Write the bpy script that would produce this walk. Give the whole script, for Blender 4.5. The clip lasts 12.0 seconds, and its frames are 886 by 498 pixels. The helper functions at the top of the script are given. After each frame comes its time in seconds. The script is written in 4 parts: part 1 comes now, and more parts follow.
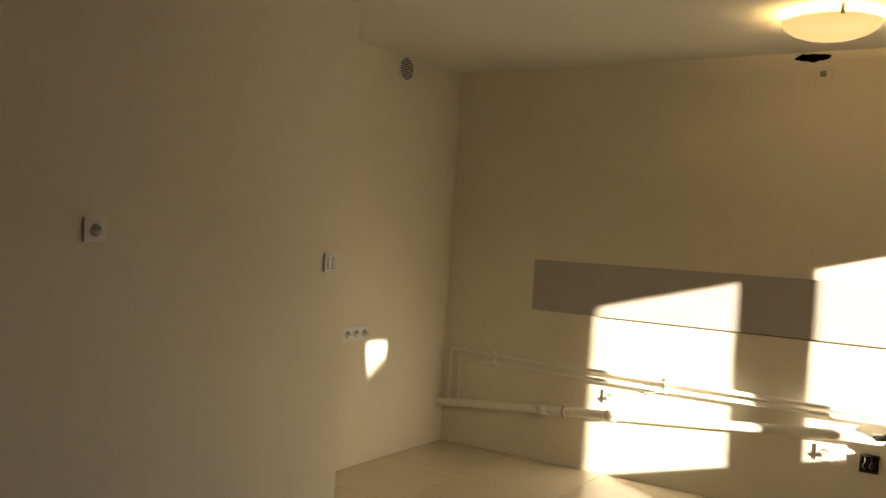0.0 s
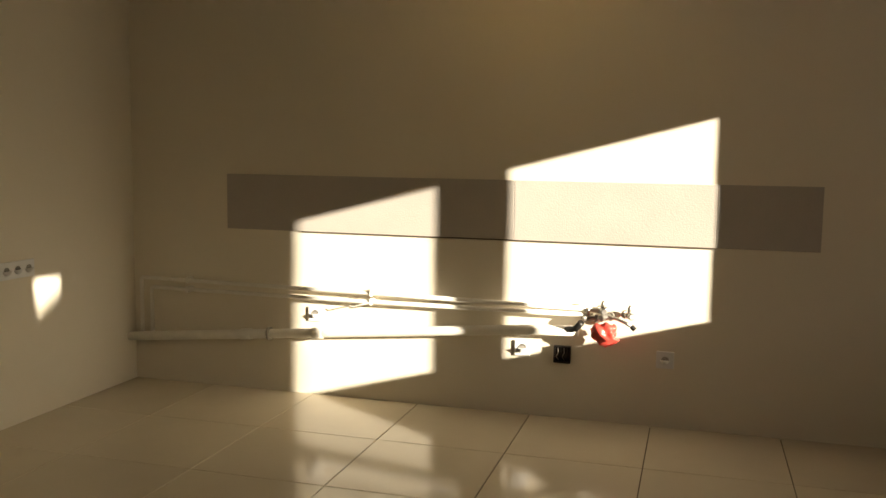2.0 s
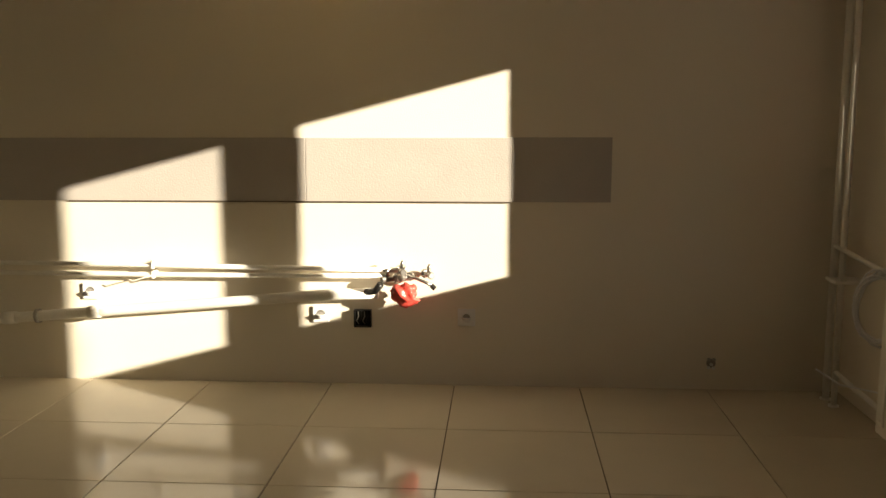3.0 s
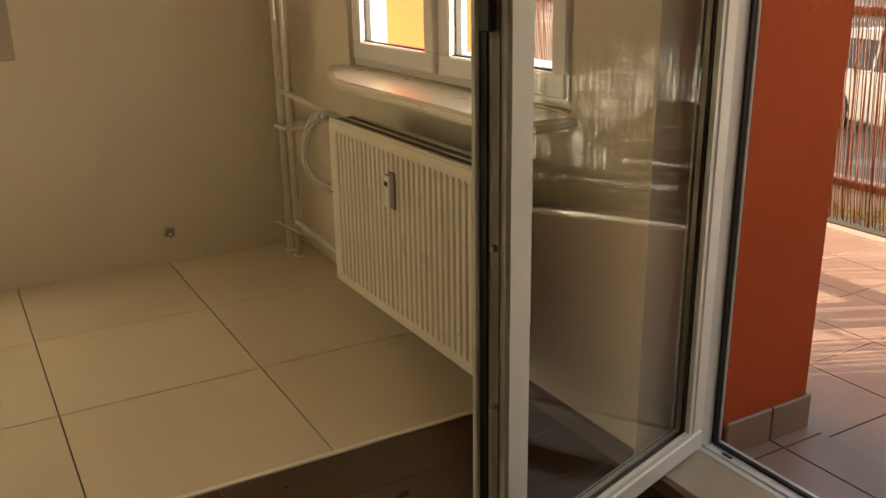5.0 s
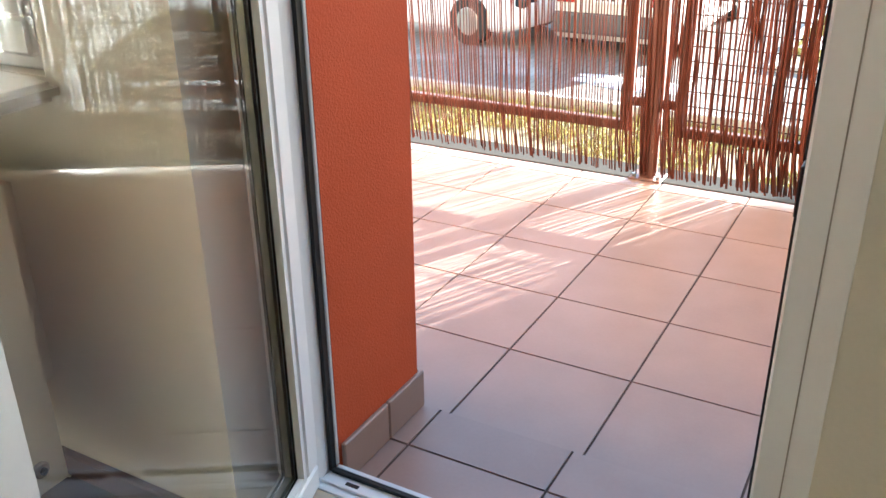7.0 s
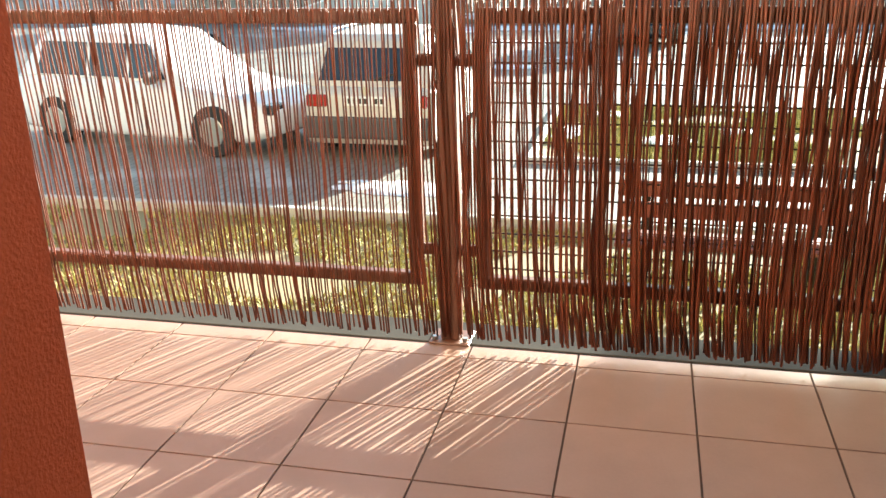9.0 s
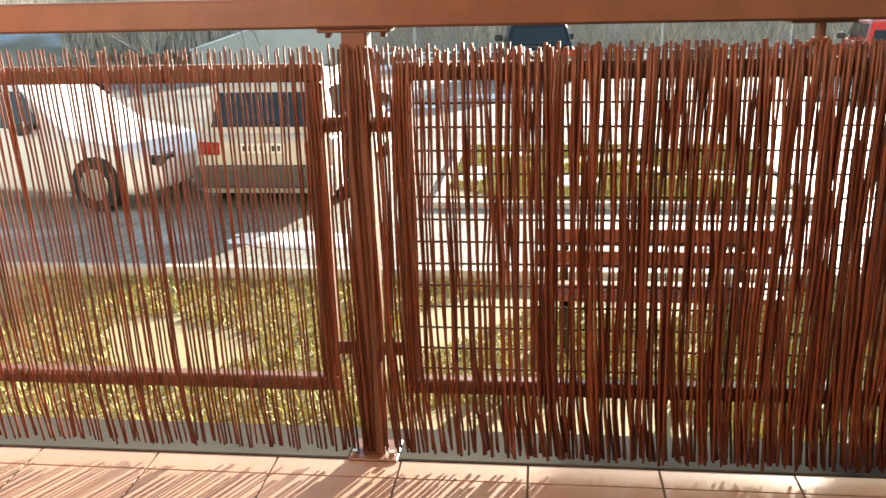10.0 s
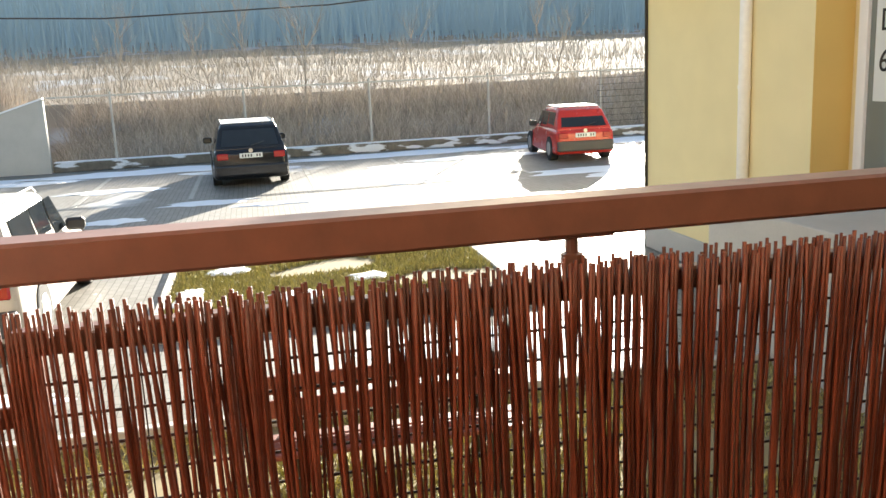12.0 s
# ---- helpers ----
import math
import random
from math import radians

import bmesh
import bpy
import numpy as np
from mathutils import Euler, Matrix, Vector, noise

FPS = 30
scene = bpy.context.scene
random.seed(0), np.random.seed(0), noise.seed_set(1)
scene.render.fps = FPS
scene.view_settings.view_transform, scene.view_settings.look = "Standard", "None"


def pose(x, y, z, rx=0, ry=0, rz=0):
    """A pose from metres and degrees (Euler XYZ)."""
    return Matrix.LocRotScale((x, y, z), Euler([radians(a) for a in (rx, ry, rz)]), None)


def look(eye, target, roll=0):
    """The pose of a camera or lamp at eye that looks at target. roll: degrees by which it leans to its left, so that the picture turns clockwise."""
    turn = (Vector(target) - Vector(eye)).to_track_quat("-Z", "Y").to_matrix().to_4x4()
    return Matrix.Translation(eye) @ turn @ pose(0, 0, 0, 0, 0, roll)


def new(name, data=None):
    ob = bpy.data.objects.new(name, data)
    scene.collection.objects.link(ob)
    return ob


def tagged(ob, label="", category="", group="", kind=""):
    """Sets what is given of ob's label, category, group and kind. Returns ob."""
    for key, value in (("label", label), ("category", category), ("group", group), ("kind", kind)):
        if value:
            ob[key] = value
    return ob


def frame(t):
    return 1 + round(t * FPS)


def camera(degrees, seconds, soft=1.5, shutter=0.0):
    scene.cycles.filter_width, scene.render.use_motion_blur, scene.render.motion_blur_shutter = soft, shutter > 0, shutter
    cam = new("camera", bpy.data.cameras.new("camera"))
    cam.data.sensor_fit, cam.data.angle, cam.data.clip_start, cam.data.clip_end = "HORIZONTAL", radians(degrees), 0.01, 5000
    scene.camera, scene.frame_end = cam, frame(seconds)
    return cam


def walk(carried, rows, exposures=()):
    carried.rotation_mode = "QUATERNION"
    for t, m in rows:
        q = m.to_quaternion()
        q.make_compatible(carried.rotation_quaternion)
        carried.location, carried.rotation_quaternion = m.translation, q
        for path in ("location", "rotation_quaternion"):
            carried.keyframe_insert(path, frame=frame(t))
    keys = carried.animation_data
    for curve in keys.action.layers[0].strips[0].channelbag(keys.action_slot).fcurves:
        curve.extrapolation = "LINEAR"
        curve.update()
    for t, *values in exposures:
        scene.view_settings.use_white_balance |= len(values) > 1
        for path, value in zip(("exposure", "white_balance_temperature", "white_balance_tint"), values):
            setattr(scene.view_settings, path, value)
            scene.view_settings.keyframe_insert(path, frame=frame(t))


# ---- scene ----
cam = camera(53.3, 12.0)

PATH = [
    (0, (3.086, 1.27, 1.355), (1.979, 2.935, 1.308), 3.2),
    (0.5, (3.145, 1.36, 1.361), (2.155, 3.096, 1.286), 3.0),
    (1, (3.187, 1.434, 1.36), (2.315, 3.23, 1.238), 2.1),
    (1.5, (3.209, 1.546, 1.33), (2.46, 3.393, 1.165), 1.1),
    (2, (3.119, 1.616, 1.333), (2.57, 3.526, 1.116), 0.8),
    (2.5, (3.157, 1.699, 1.313), (2.801, 3.651, 1.06), 0.6),
    (2.7, (3.146, 1.75, 1.302), (2.88, 3.714, 1.034), 0.3),
    (4.3, (3.378, 2.07, 1.283), (3.853, 3.945, 0.781), -1.5),
    (4.5, (3.383, 2.09, 1.308), (3.972, 3.922, 0.76), -1.6),
    (5, (3.395, 2.237, 1.231), (4.332, 3.891, 0.61), -0.9),
    (5.5, (3.499, 2.347, 1.19), (4.674, 3.784, 0.444), -1.2),
    (6, (3.636, 2.389, 1.178), (4.932, 3.662, 0.343), -1.4),
    (6.5, (3.755, 2.545, 1.182), (5.193, 3.634, 0.319), -0.5),
    (7, (3.834, 2.732, 1.199), (5.419, 3.621, 0.366), -0.7),
    (7.5, (3.983, 2.863, 1.188), (5.671, 3.591, 0.4), -1.6),
    (7.7, (4.06, 2.912, 1.201), (5.776, 3.578, 0.418), -1.4),
    (9.3, (4.74, 3.124, 1.172), (6.606, 3.494, 0.553), -1.3),
    (9.5, (4.828, 3.167, 1.176), (6.707, 3.485, 0.571), -1.3),
    (10, (5.048, 3.209, 1.184), (6.951, 3.425, 0.605), -1.3),
    (10.5, (5.236, 3.215, 1.174), (7.159, 3.318, 0.635), -1.0),
    (11, (5.404, 3.215, 1.228), (7.336, 3.171, 0.711), -1.2),
    (11.5, (5.537, 3.202, 1.337), (7.466, 2.986, 0.856), -2.3),
    (12, (5.641, 3.14, 1.396), (7.557, 2.745, 0.984), -2.7),
]
walk(cam, [(t, look(eye, target, roll)) for t, eye, target, roll in PATH],
     exposures=[(0, 2.36, 7700, 8), (0.5, 2.06, 7600, 8), (1, 1.9, 7500, 8), (2, 1.76, 7400, 8), (2.7, 1.6, 7400, 8), (4.3, 1.65, 8600, 8), (4.6, 2.18, 8600, 8), (5, 2.95, 8400, 7), (5.5, 3.72, 7000, 5), (6, 4.12, 6000, 4), (6.5, 4.2, 5500, 2), (7.7, 3.68, 5500, 0), (9.3, 3.08, 6400, -3), (10.5, 2.85, 6600, 1), (11.5, 2.7, 6600, 7), (12, 2.52, 6600, 8)])

GROUND = -1.22

# ---- world, sun, exposure ----
SUN = Vector((1.0, -0.465, 0.26)).normalized()          # towards the sun
world = bpy.data.worlds.new("world")
scene.world = world
world.use_nodes = True
wn = world.node_tree
sky = wn.nodes.new("ShaderNodeTexSky")
sky.sky_type, sky.sun_disc = "NISHITA", False
sky.sun_elevation = math.asin(SUN.z)
sky.sun_rotation = math.atan2(SUN.x, SUN.y)
wn.nodes["Background"].inputs["Strength"].default_value = 0.062
wn.links.new(sky.outputs[0], wn.nodes["Background"].inputs["Color"])
sun = new("sun", bpy.data.lights.new("sun", "SUN"))
sun.data.energy, sun.data.angle, sun.data.color = 5.0, radians(0.5), (1.0, 0.93, 0.82)
sun.matrix_world = look(SUN * 60, (0, 0, 0))
# the sky's light through the upper part of the window and of the door opening
for y0, y1 in ((4.06, 5.3), (2.88, 3.57)):
    glow = new("sky_opening", bpy.data.lights.new("sky_opening", "AREA"))
    glow.data.shape, glow.data.size, glow.data.size_y = "RECTANGLE", y1 - y0, 0.42
    glow.data.energy, glow.data.color = (0.2 if y0 > 4 else 0.06) * (y1 - y0), (1.0, 0.94, 0.84)
    glow.matrix_world = look((4.985, (y0 + y1) / 2, 1.72), (3.9, (y0 + y1) / 2, 1.45))

# ---- materials ----
def material(name, colour, rough=0.6, metal=0.0, mottle=0.12, scale=6.0, grain=0.05, bump=0.1, bump_scale=120.0, tint=None,
             object_random=0.0, island_random=0.0, spec=0.5):
    """A surface with broad mottling, fine grain and relief, in world-sized noise."""
    m = bpy.data.materials.new(name)
    m.use_nodes = True
    nt = m.node_tree
    n, l = nt.nodes, nt.links
    b = n["Principled BSDF"]
    geo = n.new("ShaderNodeNewGeometry")
    big, fine = n.new("ShaderNodeTexNoise"), n.new("ShaderNodeTexNoise")
    big.inputs["Scale"].default_value, big.inputs["Detail"].default_value = scale, 5
    fine.inputs["Scale"].default_value, fine.inputs["Detail"].default_value = bump_scale, 3
    l.new(geo.outputs["Position"], big.inputs["Vector"])
    l.new(geo.outputs["Position"], fine.inputs["Vector"])
    c = Vector(colour)
    ramp = n.new("ShaderNodeMix")
    ramp.data_type = "RGBA"
    other = Vector(tint) if tint else c * (1 - 2 * mottle)
    ramp.inputs["A"].default_value = (*(c * (1 + mottle * 0.6)), 1)
    ramp.inputs["B"].default_value = (*other, 1)
    l.new(big.outputs["Fac"], ramp.inputs["Factor"])
    val = n.new("ShaderNodeHueSaturation")
    l.new(ramp.outputs["Result"], val.inputs["Color"])
    mr = n.new("ShaderNodeMapRange")
    mr.inputs["To Min"].default_value, mr.inputs["To Max"].default_value = 1 - grain, 1 + grain
    l.new(fine.outputs["Fac"], mr.inputs["Value"])
    out = mr.outputs["Result"]
    for amount, source in ((object_random, "o"), (island_random, "i")):
        if amount:
            src = n.new("ShaderNodeObjectInfo").outputs["Random"] if source == "o" else geo.outputs["Random Per Island"]
            r = n.new("ShaderNodeMapRange")
            r.inputs["To Min"].default_value, r.inputs["To Max"].default_value = 1 - amount, 1 + amount
            l.new(src, r.inputs["Value"])
            mul = n.new("ShaderNodeMath")
            mul.operation = "MULTIPLY"
            l.new(out, mul.inputs[0])
            l.new(r.outputs["Result"], mul.inputs[1])
            out = mul.outputs[0]
    l.new(out, val.inputs["Value"])
    l.new(val.outputs["Color"], b.inputs["Base Color"])
    rr = n.new("ShaderNodeMapRange")
    rr.inputs["To Min"].default_value, rr.inputs["To Max"].default_value = max(rough - 0.08, 0.02), min(rough + 0.08, 1)
    l.new(big.outputs["Fac"], rr.inputs["Value"])
    l.new(rr.outputs["Result"], b.inputs["Roughness"])
    b.inputs["Metallic"].default_value = metal
    b.inputs["Specular IOR Level"].default_value = spec
    if bump:
        bp = n.new("ShaderNodeBump")
        bp.inputs["Strength"].default_value, bp.inputs["Distance"].default_value = bump, 0.004
        l.new(fine.outputs["Fac"], bp.inputs["Height"])
        l.new(bp.outputs["Normal"], b.inputs["Normal"])
    return m


def glass_material(name, colour=(1, 1, 1), rough=0.0, gloss=(0.032, 0.8)):
    m = bpy.data.materials.new(name)
    m.use_nodes = True
    n, l = m.node_tree.nodes, m.node_tree.links
    out = n["Material Output"]
    tr, gl, mix, lw, pw, mr = (n.new("ShaderNode" + k) for k in ("BsdfTransparent", "BsdfGlossy", "MixShader", "LayerWeight", "Math", "MapRange"))
    tr.inputs["Color"].default_value = (*colour, 1)
    gl.inputs["Roughness"].default_value = rough
    lw.inputs["Blend"].default_value = 0.5
    pw.operation = "POWER"
    pw.inputs[1].default_value = 5.0
    mr.inputs["To Min"].default_value, mr.inputs["To Max"].default_value = gloss
    l.new(lw.outputs["Facing"], pw.inputs[0])
    l.new(pw.outputs[0], mr.inputs["Value"])
    l.new(mr.outputs["Result"], mix.inputs[0])
    l.new(tr.outputs[0], mix.inputs[1])
    l.new(gl.outputs[0], mix.inputs[2])
    l.new(mix.outputs[0], out.inputs["Surface"])
    return m


WALL = material("white_wall_paint", (0.83, 0.77, 0.655), 0.75, mottle=0.03, scale=1.7, grain=0.03, bump=0.18, bump_scale=160)
CEIL = material("ceiling_paint", (0.8, 0.77, 0.7), 0.85, mottle=0.03, scale=2)
BAND = material("bare_plaster_band", (0.5, 0.46, 0.42), 0.8, mottle=0.08, scale=4, bump=0.3)
TILE = material("glossy_cream_tile", (0.68, 0.6, 0.46), 0.12, mottle=0.06, scale=3, grain=0.02, bump=0.01, object_random=0.04)
GROUT = material("dark_grout", (0.12, 0.09, 0.06), 0.9)
WOOD = material("dark_wood_floor", (0.062, 0.03, 0.018), 0.3, mottle=0.2, scale=8, object_random=0.15, bump=0.03)
PLASTIC = material("white_plastic", (0.82, 0.82, 0.82), 0.35, mottle=0.02, grain=0.02, bump=0.02)
ENAMEL = material("white_enamel", (0.82, 0.78, 0.68), 0.3, mottle=0.03, grain=0.02, bump=0.02)
PIPE = material("painted_pipe", (0.9, 0.87, 0.8), 0.4, mottle=0.06, scale=20)
GASKET = material("black_gasket", (0.012, 0.011, 0.01), 0.6)
BLACK = material("black_plastic", (0.015, 0.014, 0.013), 0.4)
METAL = material("dull_steel", (0.45, 0.43, 0.4), 0.35, 0.9)
GREYMETAL = material("grey_grille_steel", (0.3, 0.28, 0.25), 0.5, 0.3)
ORANGE = material("orange_render", (0.56, 0.085, 0.02), 0.9, mottle=0.08, scale=3, bump=0.5, bump_scale=200)
YELLOW = material("yellow_render", (0.82, 0.69, 0.38), 0.9, mottle=0.05, scale=2, bump=0.3, bump_scale=150)
OCHRE = material("ochre_render", (0.7, 0.5, 0.17), 0.9, mottle=0.05, scale=2, bump=0.3, bump_scale=150)
BTILE = material("terracotta_balcony_tile", (0.33, 0.205, 0.16), 0.38, mottle=0.12, scale=5, grain=0.05, bump=0.04, object_random=0.05)
BGROUT = material("brown_grout", (0.1, 0.06, 0.045), 0.95)
RAIL = material("brown_painted_steel", (0.16, 0.066, 0.04), 0.42, mottle=0.24, scale=14, bump=0.05)
REED = material("willow_reed", (0.132, 0.029, 0.011), 0.45, mottle=0.3, scale=22, grain=0.12, object_random=0.3, island_random=0.3, bump=0.3, spec=0.45)
WIRE = material("dark_wire", (0.03, 0.02, 0.015), 0.5, 0.5)
PAVE = material("grey_block_paving", (0.27, 0.25, 0.22), 0.6, mottle=0.15, scale=0.6, tint=(0.2, 0.19, 0.17), bump=0.3, bump_scale=40, object_random=0.1)
_n, _l = PAVE.node_tree.nodes, PAVE.node_tree.links
_brick, _mul = _n.new("ShaderNodeTexBrick"), _n.new("ShaderNodeMix")
_brick.inputs["Scale"].default_value = 1.0
_brick.inputs["Brick Width"].default_value, _brick.inputs["Row Height"].default_value = 0.2, 0.1
_brick.inputs["Mortar Size"].default_value, _brick.inputs["Mortar Smooth"].default_value = 0.006, 0.3
_brick.inputs["Color1"].default_value, _brick.inputs["Color2"].default_value = (1, 1, 1, 1), (0.8, 0.79, 0.77, 1)
_brick.inputs["Mortar"].default_value = (0.35, 0.32, 0.28, 1)
_geo = _n.new("ShaderNodeNewGeometry")
_l.new(_geo.outputs["Position"], _brick.inputs["Vector"])
_mul.data_type, _mul.blend_type = "RGBA", "MULTIPLY"
_mul.inputs["Factor"].default_value = 1.0
_base = _n["Principled BSDF"].inputs["Base Color"]
_l.new(_base.links[0].from_socket, _mul.inputs["A"])
_l.new(_brick.outputs["Color"], _mul.inputs["B"])
_l.new(_mul.outputs["Result"], _base)
GRASS = material("winter_grass", (0.27, 0.26, 0.08), 0.95, mottle=0.3, scale=3, tint=(0.36, 0.3, 0.13), island_random=0.4, bump=0.5)
SNOW = material("old_snow", (0.82, 0.84, 0.88), 0.7, mottle=0.05, scale=4, bump=0.4, bump_scale=30)
GLASS = glass_material("window_glass", (0.993, 0.998, 0.993))
COATED = glass_material("coated_inner_glass", (0.993, 0.998, 0.993), gloss=(0.02, 0.5))
CARGLASS = material("car_glass", (0.02, 0.025, 0.03), 0.06, bump=0.0)
TYRE = material("tyre_rubber", (0.015, 0.015, 0.015), 0.8)
BLACKPAINT = material("black_car_paint", (0.012, 0.013, 0.016), 0.15, mottle=0.1, bump=0.0)
REDPAINT = material("faded_red_car_paint", (0.45, 0.035, 0.025), 0.25, mottle=0.05, bump=0.0)
WHITEPAINT = material("white_car_paint", (0.75, 0.76, 0.78), 0.2, mottle=0.03, bump=0.0)
BRUSH = material("brown_brush", (0.5, 0.43, 0.36), 0.95, mottle=0.25, scale=2, island_random=0.5, bump=0.0)

# ---- mesh helpers ----
def part(name, bm, mat, parent=None, label="", smooth=False):
    me = bpy.data.meshes.new(name)
    bm.to_mesh(me)
    bm.free()
    me.materials.append(mat)
    if smooth:
        me.shade_smooth()
    ob = new(name, me)
    ob.parent = parent
    if label:
        ob["label"] = label
    return ob


def thing(name, label, category, at=(0, 0, 0), group="", kind="", turn=0):
    ob = new(name)
    ob.empty_display_size = 0.1
    ob.matrix_world = pose(*at, 0, 0, turn)
    return tagged(ob, label, category, group, kind)


def box(x0, x1, y0, y1, z0, z1, bevel=0.0, bm=None, segments=1):
    bm = bm or bmesh.new()
    vs = bmesh.ops.create_cube(bm, size=1)["verts"]
    for v in vs:
        v.co = Vector((x0 + (v.co.x + 0.5) * (x1 - x0), y0 + (v.co.y + 0.5) * (y1 - y0), z0 + (v.co.z + 0.5) * (z1 - z0)))
    if bevel:
        es = list({e for v in vs for e in v.link_edges})
        bmesh.ops.bevel(bm, geom=es, offset=bevel, segments=segments, affect="EDGES", profile=0.6)
    return bm


def tube(points, radius, sides=8, bm=None, caps=True):
    """A round bar through the points; radius is one number or one for each point."""
    bm = bm or bmesh.new()
    pts = [Vector(p) for p in points]
    rings = []
    side = None
    for i, p in enumerate(pts):
        d = ((pts[min(i + 1, len(pts) - 1)] - p).normalized() + (p - pts[max(i - 1, 0)]).normalized()).normalized()
        if side is None:
            side = d.orthogonal().normalized()
        side = (side - d * side.dot(d)).normalized()
        up = d.cross(side)
        r = radius[i] if isinstance(radius, (list, tuple)) else radius
        rings.append([bm.verts.new(p + r * (math.cos(a) * side + math.sin(a) * up)) for a in [2 * math.pi * k / sides for k in range(sides)]])
    for a, b in zip(rings, rings[1:]):
        for k in range(sides):
            bm.faces.new((a[k], a[(k + 1) % sides], b[(k + 1) % sides], b[k]))
    if caps:
        bm.faces.new(rings[0][::-1])
        bm.faces.new(rings[-1])
    return bm


def disc(centre, normal, radius, depth, sides=24, bm=None, bevel=0.0):
    n = Vector(normal).normalized()
    c = Vector(centre)
    if bevel:
        return tube([c, c + n * (depth - bevel), c + n * depth], [radius, radius, radius - bevel], sides, bm)
    return tube([c, c + n * depth], radius, sides, bm)


def structure(name, bm, mat, label, category):
    return tagged(part(name, bm, mat), label, category, kind="structure")


STEPPAINT = material("worn_cream_paint", (0.5, 0.43, 0.33), 0.45, mottle=0.12, scale=9, bump=0.08)
WOODTRIM = material("brown_skirting_wood", (0.14, 0.072, 0.042), 0.4, mottle=0.25, scale=15, bump=0.05)
REDBAG = material("red_plastic_bag", (0.75, 0.09, 0.07), 0.35, mottle=0.12, scale=30, bump=0.3, bump_scale=60)
# Grey for plain parts, also painted where wells and holes lie in shade.
SHADE = material("grey_plastic_and_recess_shade", (0.32, 0.3, 0.27), 0.5)
EDGE = material("pale_sheet_metal", (0.07, 0.065, 0.06), 0.95, 0.0, mottle=0.1, scale=6, spec=0.0)
CONCRETE = material("pale_concrete", (0.5, 0.48, 0.44), 0.9, mottle=0.12, scale=1.5, bump=0.4, bump_scale=30)
MEADOW = material("dry_meadow_and_snow", (0.36, 0.3, 0.235), 0.95, mottle=0.3, scale=0.5, bump=0.5, bump_scale=8, spec=0.1)
# Aerial haze is painted into this wood by lightening its colour.
HAZEWOOD = material("haze_tinted_wood", (0.42, 0.49, 0.52), 0.95, mottle=0.12, scale=0.1, island_random=0.04, bump=0.0, spec=0.0)
# The hill's pale blue-grey has the haze of distance mixed into it.
HILL = material("haze_tinted_hill", (0.5, 0.58, 0.62), 1.0, mottle=0.1, scale=1.0, bump=0.0, spec=0.0)


def second_tone(m, colour, stretch, low, high):
    """Lays a second colour over a material in patches of stretched noise."""
    n, l = m.node_tree.nodes, m.node_tree.links
    base = n["Principled BSDF"].inputs["Base Color"]
    g, mp, tex, rng_, mix = (n.new("ShaderNode" + k) for k in ("NewGeometry", "Mapping", "TexNoise", "MapRange", "Mix"))
    mp.inputs["Scale"].default_value = stretch
    tex.inputs["Scale"].default_value, tex.inputs["Detail"].default_value = 1.0, 6
    rng_.inputs["From Min"].default_value, rng_.inputs["From Max"].default_value = low, high
    mix.data_type = "RGBA"
    mix.inputs["B"].default_value = (*colour, 1)
    l.new(g.outputs["Position"], mp.inputs["Vector"])
    l.new(mp.outputs["Vector"], tex.inputs["Vector"])
    l.new(tex.outputs["Fac"], rng_.inputs["Value"])
    l.new(rng_.outputs["Result"], mix.inputs["Factor"])
    l.new(base.links[0].from_socket, mix.inputs["A"])
    l.new(mix.outputs["Result"], base)


second_tone(MEADOW, (0.42, 0.43, 0.46), (0.2, 0.3, 1.0), 0.53, 0.66)
STONEBASE = material("rough_stone_base", (0.22, 0.19, 0.15), 0.95, mottle=0.4, scale=3, grain=0.3, bump=0.8, bump_scale=20)
second_tone(STONEBASE, (0.7, 0.72, 0.76), (1.2, 1.2, 5.0), 0.55, 0.6)
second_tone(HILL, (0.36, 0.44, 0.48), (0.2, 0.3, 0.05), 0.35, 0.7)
second_tone(PAVE, (0.62, 0.63, 0.64), (0.35, 0.3, 1.0), 0.56, 0.7)
DARKTRIM = material("dark_bumper_plastic", (0.045, 0.045, 0.047), 0.5, mottle=0.05)
BARK = material("bare_branches", (0.4, 0.35, 0.3), 0.9, mottle=0.2, scale=8, bump=0.2)
BENCHWOOD = material("red_brown_bench_wood", (0.2, 0.05, 0.03), 0.55, mottle=0.2, scale=10)
REDLIGHT = material("red_tail_lamp", (0.35, 0.012, 0.012), 0.15, bump=0.0)
DUSTPAINT = material("dusty_beige_car_paint", (0.52, 0.49, 0.44), 0.3, mottle=0.05, bump=0.0)
LAMPGLASS = bpy.data.materials.new("frosted_lamp_glass")
LAMPGLASS.use_nodes = True
_n, _l = LAMPGLASS.node_tree.nodes, LAMPGLASS.node_tree.links
_e = _n["Principled BSDF"]
_e.inputs["Base Color"].default_value = (0.85, 0.78, 0.62, 1)
_e.inputs["Roughness"].default_value = 0.25
_e.inputs["Emission Color"].default_value = (1.0, 0.7, 0.3, 1)
_e.inputs["Emission Strength"].default_value = 0.16
GRASS_SOIL = material("winter_lawn_soil", (0.17, 0.14, 0.065), 0.95, mottle=0.3, scale=2.5, tint=(0.25, 0.2, 0.11), bump=0.5, bump_scale=30)
DRYGRASS = material("dry_grass", (0.4, 0.33, 0.25), 0.95, mottle=0.2, scale=2, island_random=0.3, bump=0.0)
SHEET = material("white_sheet", (0.7, 0.72, 0.7), 0.6, mottle=0.03, bump=0.0)
SHOPGLASS = material("dark_shop_glass", (0.2, 0.22, 0.2), 0.08, mottle=0.1, scale=1, bump=0.0)
